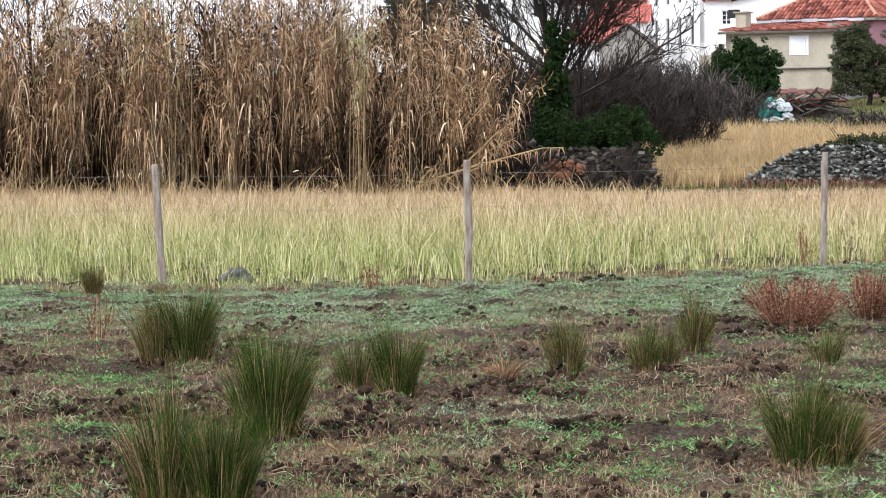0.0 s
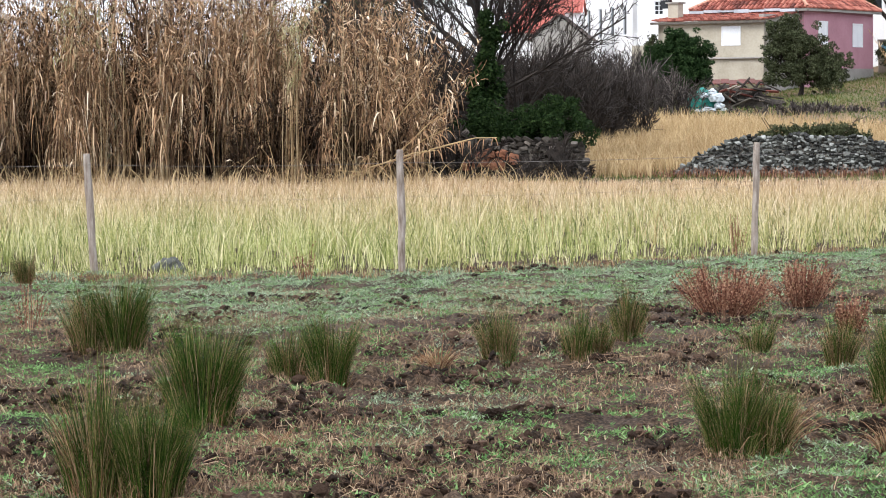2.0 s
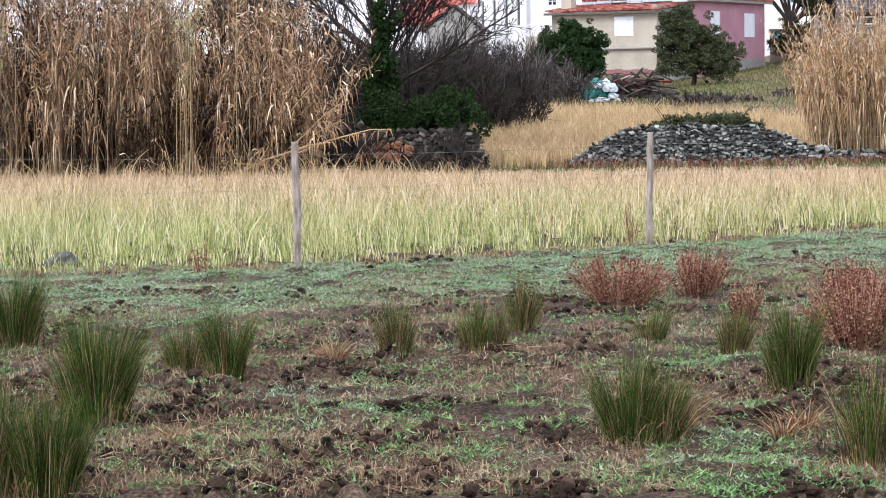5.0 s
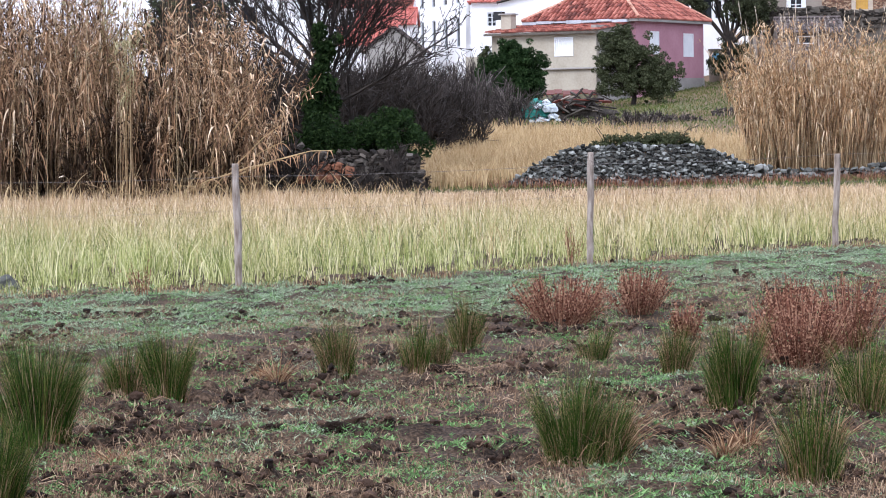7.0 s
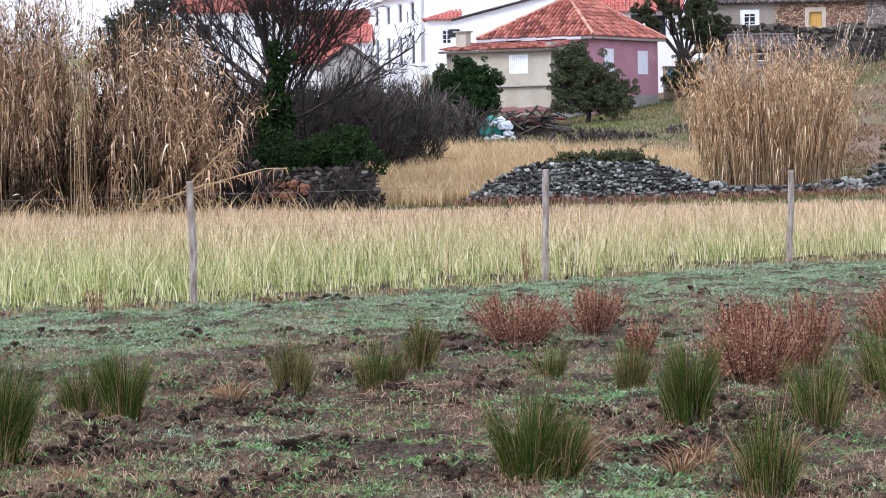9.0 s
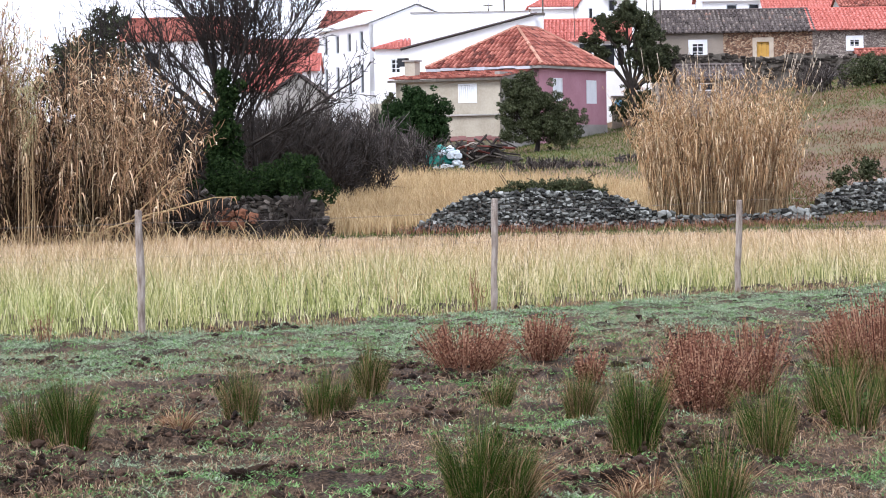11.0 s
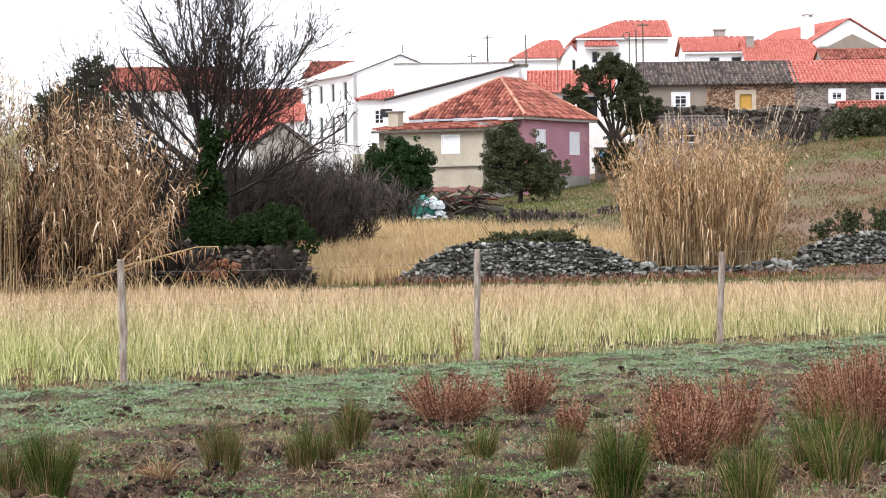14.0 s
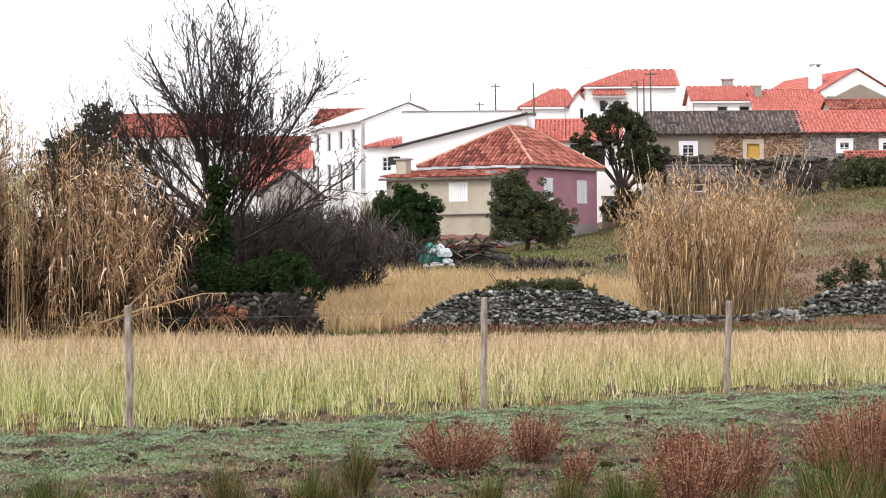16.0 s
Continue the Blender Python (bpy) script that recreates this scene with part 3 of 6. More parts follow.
def east_clump():
    rng = np.random.default_rng(5)
    t = thing("cane_clump", pose(0, 0, 0), "golden clump of dry giant cane behind the stone wall", "reeds", kind="stuff")
    cx, cy = 7.35, 66.3
    for n, hi, per, low, mat in ((260, 1.0, 46, 0.3, CANEGOLD), (230, 0.85, 42, 0.3, CANEGOLD), (170, 0.6, 20, 0.12, CANEGOLD), (50, 0.98, 34, 0.5, CANELEAF), (40, 0.7, 20, 0.2, SHADELEAF)):
        a, r = rng.uniform(0, 2 * np.pi, n), np.sqrt(rng.uniform(0, 1, n))
        off = np.stack([1.85 * r * np.cos(a), 1.1 * r * np.sin(a)], 1)
        lean = off * 0.16 + rng.normal(0, 0.05, (n, 2)) + [0.005, 0]
        h = (3.95 - 0.12 * off[:, 0] ** 2) * rng.uniform(0.6, 1.1, n) * hi
        canes(t, rng, off + [cx, cy], h, mat, per, lean, low, 0.52, CANE, 0.03, 0.7)
    # tall bare canes with pale plumes
    n = 30
    x = np.concatenate([rng.uniform(-1.7, 1.6, n - 8), rng.uniform(1.2, 1.9, 8)])
    lean = np.stack([x * 0.07 + np.where(x > 1.1, rng.uniform(0.05, 0.25, n), 0) + rng.normal(0, 0.03, n), rng.normal(0, 0.04, n)], 1)
    canes(t, rng, np.stack([cx + x, cy + rng.normal(0, 0.5, n)], 1), rng.uniform(3.9, 5.0, n), PLUME, 34, lean, 0.84, 0.3, CANE, 0.024, 0.2)


PLUME = leafy("cane_plume", [(0.05, (0.4, 0.33, 0.25)), (0.95, (0.68, 0.6, 0.5))])
east_clump()


# ---- dry-stone walls ----
def stone_mesh(seed, mat):
    rng = np.random.default_rng(seed)
    bm = bmesh.new()
    bmesh.ops.create_cube(bm, size=1)
    bmesh.ops.bevel(bm, geom=bm.edges[:], offset=0.17, segments=1, affect="EDGES")
    for v in bm.verts:
        v.co += Vector(rng.normal(0, 0.075, 3))
    me = bpy.data.meshes.new("stone")
    bm.to_mesh(me)
    bm.free()
    me.materials.append(mat)
    return me


STONEREST = surface("field_stone_rest", [(0.2, (0.02, 0.02, 0.018)), (0.5, (0.08, 0.082, 0.072)), (0.72, (0.19, 0.195, 0.178)), (0.93, (0.34, 0.35, 0.32))], scale=2.6, source="island", fine=4, mix=0.3, bump=0.8)
STONES = [stone_mesh(i, STONE) for i in range(10)]
DARKSTONES = [stone_mesh(20 + i, DARKSTONE) for i in range(10)]


def stone_wall(name, x0, y0, x1, y1, tops, label, size=0.24, seed=1, single=300, thick=0.6, stones=None):
    """tops: heights at even steps along the wall, stones in rough courses on a rubble core."""
    rng = np.random.default_rng(seed)
    run = math.hypot(x1 - x0, y1 - y0)
    ang = math.degrees(math.atan2(y1 - y0, x1 - x0))
    root = thing(name, pose(x0, y0, float(rise(np.array(x0), np.array(y0))) - 0.05, 0, 0, ang), label, "stone wall", kind="structure")
    top = lambda u: float(np.interp(u, np.linspace(0, run, len(tops)), tops))
    n = max(8, int(run / 0.25))
    us = np.linspace(0, run, n)
    V = np.array([(u, v, z) for u in us for v, z in ((0.06, 0), (0.09, max(0.02, top(u) - 0.12)), (thick - 0.1, max(0.02, top(u) - 0.12)), (thick, 0))])
    Q = np.array([(4 * i + j, 4 * i + 4 + j, 4 * i + 5 + j, 4 * i + 1 + j) for i in range(n - 1) for j in range(3)])
    quick("core", V, Q, RUBBLE, root)
    z = 0.0
    made, rest = 0, []
    while z < max(tops):
        ch = size * rng.uniform(0.42, 0.8)
        u = rng.uniform(-0.1, 0)
        while u < run:
            w = size * rng.uniform(0.55, 1.6)
            if z < top(u + w / 2) - ch * 0.3:
                m = pose(u + w / 2, rng.uniform(0.0, 0.1) + 0.1 * z, z + ch / 2, rng.normal(0, 18), rng.normal(0, 20), rng.normal(0, 16)) @ Matrix.Diagonal((w * rng.uniform(0.8, 1.1), 0.22, ch * rng.uniform(0.75, 1.25), 1))
                me = (STONES if stones is None else stones)[rng.integers(10)]
                if made < single:
                    ob = new("stone", me)
                    ob.parent, ob.matrix_basis = root, m
                else:
                    me = me.copy()
                    me.transform(m)
                    rest.append(me)
                made += 1
            u += w
        z += ch
    if rest:
        bm = bmesh.new()
        for me in rest:
            bm.from_mesh(me)
        tagged(part("small_stone_rest", bm, STONEREST, root), kind="stuff")
    return root


stone_wall("wall_middle", -1.01, 62, 5.14, 62, [0.2, 0.7, 1.02, 1.04, 1.1, 1.06, 1.06, 0.88, 0.5], "grey dry-stone field wall, partly collapsed", 0.108, 1, 300)
stone_wall("wall_west", -7.66, 59, -3.24, 59, [0.9, 1.15, 1.25, 1.0, 1.1, 1.05, 0.95], "dark dry-stone wall under brambles", 0.17, 2, 420, stones=DARKSTONES)
stone_wall("wall_low", 5.15, 63, 9.93, 64, [0.45, 0.32, 0.3, 0.3, 0.4, 0.5], "low tumbled row of field stones", 0.16, 3, 200)
stone_wall("wall_east", 10.16, 66, 13.56, 67, [0.6, 0.85, 0.95, 1.0, 1.0], "grey dry-stone field wall", 0.12, 4, 260)


# ---- buildings ----
def tiled(name, mat, parent, E0, E1, T0, T1, pitch=0.24, course=0.4, seed=0):
    """A slope of round clay tiles from the eave E0-E1 up to the top edge T0-T1, each tile a piece of its own shape."""
    rng = np.random.default_rng(seed)
    E0, E1, T0, T1 = (np.array(p, float) for p in (E0, E1, T0, T1))
    L = np.linalg.norm(E1 - E0)
    a = (E1 - E0) / L
    b = (T0 + T1) / 2 - E0
    b = b - a * (b @ a)
    B = np.linalg.norm(b)
    b /= B
    n = np.cross(a, b)
    n *= np.sign(n[2])
    t0, t1 = (T0 - E0) @ a, (T1 - E0) @ a
    V, Q = [E0, E1, T1, T0], [(0, 1, 2, 3)]
    for s in np.arange(pitch / 2, L, pitch):
        top = B * min(1, s / t0 if t0 > 0.05 else 1, (L - s) / (L - t1) if L - t1 > 0.05 else 1)
        for r in np.arange(-0.06, top, course):
            e = min(r + course * 1.08, top)
            o = len(V)
            j = rng.normal(0, 0.012, 2)
            for q, lift, w in ((r, 0.06, 0.4), (e, 0.02, 0.33)):
                for c, z in ((-1, 0), (-0.5, 0.8), (0.5, 0.8), (1, 0)):
                    V.append(E0 + a * (s + j[0] + c * w * pitch) + b * q + n * (lift + z * 0.11 + j[1] * 0.4))
            Q += [(o + i, o + i + 1, o + i + 5, o + i + 4) for i in range(3)] + [(o, o + 1, o + 2, o + 3)]
    return quick(name, np.array(V), np.array(Q), mat, parent)


def wall_slab(name, parent, m, w, h, openings, mat, thick=0.3, peak=0.0, label=""):
    """A wall w x h with openings (u, z, w, h, kind) through it, local x along, y inwards; a gable when peak > 0."""
    us = sorted({0.0, w, *[o[0] for o in openings], *[o[0] + o[2] for o in openings]})
    zs = sorted({0.0, h, *[o[1] for o in openings], *[o[1] + o[3] for o in openings]})
    bm = bmesh.new()
    for u0, u1 in zip(us, us[1:]):
        for z0, z1 in zip(zs, zs[1:]):
            cu, cz = (u0 + u1) / 2, (z0 + z1) / 2
            if not any(o[0] < cu < o[0] + o[2] and o[1] < cz < o[1] + o[3] for o in openings):
                box(bm, u0, u1, 0, thick, z0, z1)
    if peak:
        v = [bm.verts.new(p) for y in (0, thick) for p in ((0, y, h), (w, y, h), (w / 2, y, h + peak))]
        for f in ((0, 1, 2), (5, 4, 3), (0, 3, 4, 1), (1, 4, 5, 2), (2, 5, 3, 0)):
            bm.faces.new([v[i] for i in f])
    bmesh.ops.remove_doubles(bm, verts=bm.verts[:], dist=0.001)
    bmesh.ops.recalc_face_normals(bm, faces=bm.faces[:])
    ob = part(name, bm, mat, parent, label)
    ob.matrix_basis = m
    for u, z, ow, oh, kind in openings:
        opening(parent, m, u, z, ow, oh, kind)
    return ob


def opening(parent, m, u, z, w, h, kind):
    """Frame, pane, shutters or door in a wall's opening."""
    bm = bmesh.new()
    f = {"surround": 0.16, "door": 0.1}.get(kind, 0.07)
    y0 = -0.03 if kind in ("surround", "shutter", "door") else 0.08
    out = {"surround": 0.1, "door": 0.16}.get(kind, 0)
    for b in ((-out, f, -out, h + out), (w - f, w + out, -out, h + out), (f, w - f, -out, f), (f, w - f, h - f, h + out)):
        box(bm, u + b[0], u + b[1], y0, y0 + 0.12, z + b[2], z + b[3])
    kindname = "door" if kind in ("door", "darkdoor") else "window"
    fr = part(kindname, bm, {"surround": SHUTTER, "door": STONETRIM, "dark": FRAMEGREY}.get(kind, SHUTTER), parent)
    fr.matrix_basis = m
    if kind == "shutter":
        n = max(4, int(w / 0.13))
        for i in range(n):
            a, b = u + f + (w - 2 * f) * i / n, u + f + (w - 2 * f) * (i + 1) / n
            boxed("shutter_slat", a + 0.008, b - 0.008, 0.0, 0.05, z + f, z + h - f, SHUTTER, fr)
    elif kind == "door":
        n = 5
        for i in range(n):
            a, b = u + f + (w - 2 * f) * i / n, u + f + (w - 2 * f) * (i + 1) / n
            boxed("door_plank", a + 0.006, b - 0.006, 0.12, 0.17, z, z + h - f, OCHRE, fr)
    else:
        boxed("pane", u + f, u + w - f, 0.14, 0.16, z + f, z + h - f, DARKGLASS, fr)
        if kind in ("window", "surround"):
            bm = bmesh.new()
            box(bm, u + w / 2 - 0.03, u + w / 2 + 0.03, 0.1, 0.135, z + f, z + h - f)
            for k in (1, 2):
                box(bm, u + f, u + w - f, 0.1, 0.13, z + h * k / 3 - 0.02, z + h * k / 3 + 0.02)
            part("glazing_bars", bm, SHUTTER, fr)


STONETRIM = surface("granite_trim", [(0.3, (0.36, 0.29, 0.22)), (0.7, (0.52, 0.45, 0.36))], scale=2)


def cottage(name, x, y, z, w, d, h, peak, turn, walls, roof, label, front=(), right=(), ridge="x", eave=0.3, chimney=(), seed=1, side=None):
    """A gabled house: front wall from (x, y) along turn, d deep, h to the eaves, peak above them."""
    drop = max(0.0, z - min(float(rise(np.array(x + u), np.array(y + v))) for u in (0, w) for v in (0, d))) + 0.3
    z, h = z - drop, h + drop
    front, right = ([(o[0], o[1] + drop, *o[2:]) for o in q] for q in (front, right))
    chimney = [(c[0], c[1], c[2] + drop, *c[3:]) for c in chimney]
    t = thing(name, pose(x, y, z, 0, 0, turn), label, "house", "houses of the village")
    side = side or walls
    gx, gy = (peak, 0) if ridge == "x" else (0, peak)
    wall_slab("front_wall", t, pose(0, 0, 0), w, h, list(front), walls, peak=gy)
    wall_slab("back_wall", t, pose(w, d, 0, 0, 0, 180), w, h, [], walls, peak=gy)
    wall_slab("right_wall", t, pose(w, 0.003, 0, 0, 0, 90), d - 0.006, h, list(right), side, peak=gx)
    wall_slab("left_wall", t, pose(0, d - 0.003, 0, 0, 0, -90), d - 0.006, h, [], side, peak=gx)
    k = 2 * peak / (d if ridge == "x" else w)
    e, g = eave, 0.15
    if ridge == "x":
        tiled("roof_slope", roof, t, (-g, -e, h - e * k + 0.06), (w + g, -e, h - e * k + 0.06), (-g, d / 2, h + peak + 0.06), (w + g, d / 2, h + peak + 0.06), seed=seed)
        tiled("roof_slope", roof, t, (w + g, d + e, h - e * k + 0.06), (-g, d + e, h - e * k + 0.06), (w + g, d / 2, h + peak + 0.06), (-g, d / 2, h + peak + 0.06), pitch=0.5, course=0.9, seed=seed + 1)
        boxed("ridge", -g, w + g, d / 2 - 0.1, d / 2 + 0.1, h + peak + 0.05, h + peak + 0.2, roof, t, bevel=0.05)
    else:
        tiled("roof_slope", roof, t, (-e, d + g, h - e * k + 0.06), (-e, -g, h - e * k + 0.06), (w / 2, d + g, h + peak + 0.06), (w / 2, -g, h + peak + 0.06), seed=seed)
        tiled("roof_slope", roof, t, (w + e, -g, h - e * k + 0.06), (w + e, d + g, h - e * k + 0.06), (w / 2, -g, h + peak + 0.06), (w / 2, d + g, h + peak + 0.06), seed=seed + 1)
    for cx, cy, cz, cw, mat in chimney:
        ch = boxed("chimney", cx - cw / 2, cx + cw / 2, cy - cw / 2, cy + cw / 2, h - 0.2, cz, mat, t)
        for sx in (-1, 1):
            boxed("chimney_leg", cx + sx * cw * 0.36 - 0.06, cx + sx * cw * 0.36 + 0.06, cy - cw * 0.4, cy + cw * 0.4, cz, cz + 0.22, mat, ch)
        boxed("chimney_cap", cx - cw * 0.62, cx + cw * 0.62, cy - cw * 0.62, cy + cw * 0.62, cz + 0.22, cz + 0.32, mat, ch)
    return t


# the pink house with its hipped roof and the beige lean-to
def pink_house():
    a = math.degrees(math.atan2(0.89, 0.456))
    t = thing("pink_house", pose(4.63, 128, 2.3, 0, 0, a), "pink rendered house with a hipped red tile roof", "house")
    W, D, H, K = 9.0, 6.3, 6.62 - 2.3, 2.1
    # local x runs along the pink wall, local y along the gable side towards the west
    wall_slab("pink_wall", t, pose(0, 0, 0), W, H, [(1.75, H - 2.0, 1.2, 1.25, "shutter"), (6.2, H - 2.1, 1.35, 1.3, "shutter")], PINK)
    wall_slab("side_wall", t, pose(0, D - 0.003, 0, 0, 0, -90), D - 0.006, H, [], GREYWALL)
    wall_slab("back_wall", t, pose(W, D, 0, 0, 0, 180), W, H, [], WHITE)
    wall_slab("end_wall", t, pose(W, 0.003, 0, 0, 0, 90), D - 0.006, H, [], PINK)
    boxed("plinth", 2.5, W + 0.02, -0.03, 0.02, 0, 1.05, GREYWALL, t, "pale cement plinth")
    e = 0.35
    z0, z1 = H - 0.12, H + K
    A, B, C, E = (-e, -e, z0), (W + e, -e, z0), (W + e, D + e, z0), (-e, D + e, z0)
    R0, R1 = (D / 2, D / 2 - 0.4, z1), (W - D / 2, D / 2 - 0.4, z1)
    tiled("roof_slope", OLDTILE, t, A, B, R0, R1, seed=4)
    tiled("roof_slope", OLDTILE, t, E, A, R0, R0, seed=5)
    tiled("roof_slope", OLDTILE, t, B, C, R1, R1, seed=6)
    tiled("roof_slope", OLDTILE, t, C, E, R1, R0, seed=7)
    for p, q in ((A, R0), (E, R0), (B, R1), (C, R1), (R0, R1)):
        n = 14
        P, Q = np.array(p) + [0, 0, 0.09], np.array(q) + [0, 0, 0.09]
        segs = [([P + (Q - P) * i / n, P + (Q - P) * (i + 1.05) / n], [0.1, 0.08]) for i in range(n)]
        quick("hip_tiles", *tubes(segs, 6), HIPTILE, t)
    bm = bmesh.new()
    box(bm, -e, W + e, -e, -e + 0.06, z0 - 0.14, z0)
    box(bm, -e, -e + 0.06, -e, D + e, z0 - 0.14, z0)
    part("eave_board", bm, GREYWALL, t)
    return t


HIPTILE = surface("hip_tile", [(0.2, (0.3, 0.13, 0.085)), (0.7, (0.5, 0.28, 0.2))], scale=2, source="island")
pink_house()


def lean_to():
    a = math.degrees(math.atan2(-0.456, 0.89))
    x0, y0 = 2.48 - 0.89 * 6.2, 125 + 0.456 * 6.2
    t = thing("beige_lean_to", pose(x0, y0, 1.6, 0, 0, a), "beige rendered lean-to with a low red tile roof", "house")
    H = 5.83 - 1.6
    wall_slab("front_wall", t, pose(0, 0, 0), 6.2, H, [(3.75, H - 1.3, 1.1, 1.0, "shutter")], BEIGE)
    wall_slab("left_wall", t, pose(0, 3.6, 0, 0, 0, -90), 3.6, H, [], BEIGE)
    wall_slab("right_wall", t, pose(6.2, 0.003, 0, 0, 0, 90), 3.6, H + 0.3, [], GREYWALL, label="weathered grey end wall")
    boxed("ledge", -0.05, 6.25, -0.26, 0.0, H - 2.0, H - 1.9, GREYWALL, t, "stained cement ledge", 0.02)
    boxed("lower_band", 0.0, 6.2, -0.08, 0.0, H - 3.1, H - 2.0, BEIGE, t)
    boxed("wet_base", -0.01, 6.21, -0.1, 0.0, 0.0, H - 3.12, MOSSWALL, t, "mossy damp-stained foot of the wall")
    tiled("roof_slope", OLDTILE, t, (-0.25, -0.3, H), (6.4, -0.3, H), (-0.25, 3.5, H + 0.4), (6.4, 3.5, H + 0.4), seed=9)
    bm = bmesh.new()
    for i in range(7):
        box(bm, 0.9 * i + 0.2, 0.9 * i + 1.08, 3.1, 3.6, H + 0.5 + 0.03 * (i % 3), H + 0.64 + 0.04 * (i % 2))
    part("flashing", bm, SHEET, t, "crumpled pale metal flashing along the roof joint")
    boxed("gutter", -0.3, 6.45, -0.36, -0.28, H - 0.14, H - 0.02, RUBBLE, t)
    ch = boxed("chimney", 0.15, 0.75, 0.8, 1.4, H, H + 1.0, BEIGE, t, "square beige chimney stack")
    boxed("chimney_cap", 0.05, 0.85, 0.7, 1.5, H + 1.0, H + 1.08, GREYWALL, ch)
    boxed("vent_box", -0.35, 0.15, 0.9, 1.3, H + 0.75, H + 1.2, DARKGLASS, ch, "dark metal box")


MOSSWALL = surface("mossy_render", [(0.3, (0.07, 0.07, 0.035)), (0.7, (0.2, 0.18, 0.12))], scale=1.2, bump=0.2)
SHEET = surface("zinc_sheet", [(0.3, (0.3, 0.32, 0.35)), (0.7, (0.55, 0.57, 0.6))], scale=2, rough=0.5, metal=0.3)
lean_to()

# village houses
def win(n, u0, step, z, w=0.8, h=1.1, kind="window"):
    return [(u0 + i * step, z, w, h, kind) for i in range(n)]


WD = "white village house with a red tile roof"
cottage("village_house", -24.37, 175, 6.01, 8.48, 7, 4.34, 1.7, 0, WHITE, OLDTILE, "long white house with a dull red tile roof", win(2, 1.9, 4.3, 2.4, 1.1, 1.1, "dark"), seed=11)
cottage("village_house", -15.82, 172, 6.55, 6.02, 6, 2.60, 1.0, 0, WHITE, OLDTILE, WD, win(2, 1.2, 2.6, 0.9), seed=12)
cottage("village_house", -12.82, 160, 5.68, 3.86, 5, 1.82, 1.05, 0, WHITE, REDTILE, WD, seed=13)
cottage("village_shed", -13.19, 150, 3.69, 3.48, 5, 2.23, 1.1, 0, WHITE, REDTILE, "low white outbuilding with a bright red tile roof", seed=14)
cottage("village_shed", -11.11, 146, 3.82, 3.28, 6, 1.66, 1.3, 0, GREYWALL, DARKTILE, "grey rendered gabled outbuilding", ridge="y", seed=15)
cottage("village_house", -10.31, 188, 6.96, 4.80, 7, 4.80, 1.3, -8, WHITE, OLDTILE, WD, seed=16)
cottage("village_house", -9.51, 172, 5.66, 12.6, 6.7, 4.9, 1.27, -71.5, WHITE, WHITE, "white two-storey street house with rows of small windows", win(4, 1.2, 3.0, 3.2, 1.0, 1.3, "dark") + win(4, 1.2, 3.0, 0.3, 1.0, 2.0, "dark"), seed=17)
corner = thing("village_house", pose(-4.82, 150, 2.2), "low white corner house with a red hipped roof", "house", "houses of the village")
wall_slab("front_wall", corner, pose(0, 0, 0), 2.2, 6.22, [(1.0, 4.7, 0.6, 0.9, "window")], WHITE)
wall_slab("side_wall", corner, pose(0, 3.0, 0, 0, 0, -90), 2.99, 6.22, [], WHITE)
tiled("roof_slope", REDTILE, corner, (-0.15, -0.3, 6.2), (2.25, -0.3, 6.2), (1.75, 1.6, 6.82), (2.25, 1.6, 6.82), seed=19)
tiled("roof_slope", REDTILE, corner, (-0.15, 3.2, 6.2), (-0.15, -0.3, 6.2), (1.75, 1.6, 6.82), (1.75, 1.6, 6.82), seed=29)
cottage("village_house", 5.71, 150, 6.70, 5.39, 5, 2.06, 1.3, -4, WHITE, REDTILE, "white house with a bright red tile roof and dark doors", [(2.2, 0.1, 0.9, 1.8, "darkdoor"), (3.6, 0.1, 0.9, 1.7, "darkdoor"), (4.6, 0.4, 0.5, 1.2, "darkdoor")], seed=20)


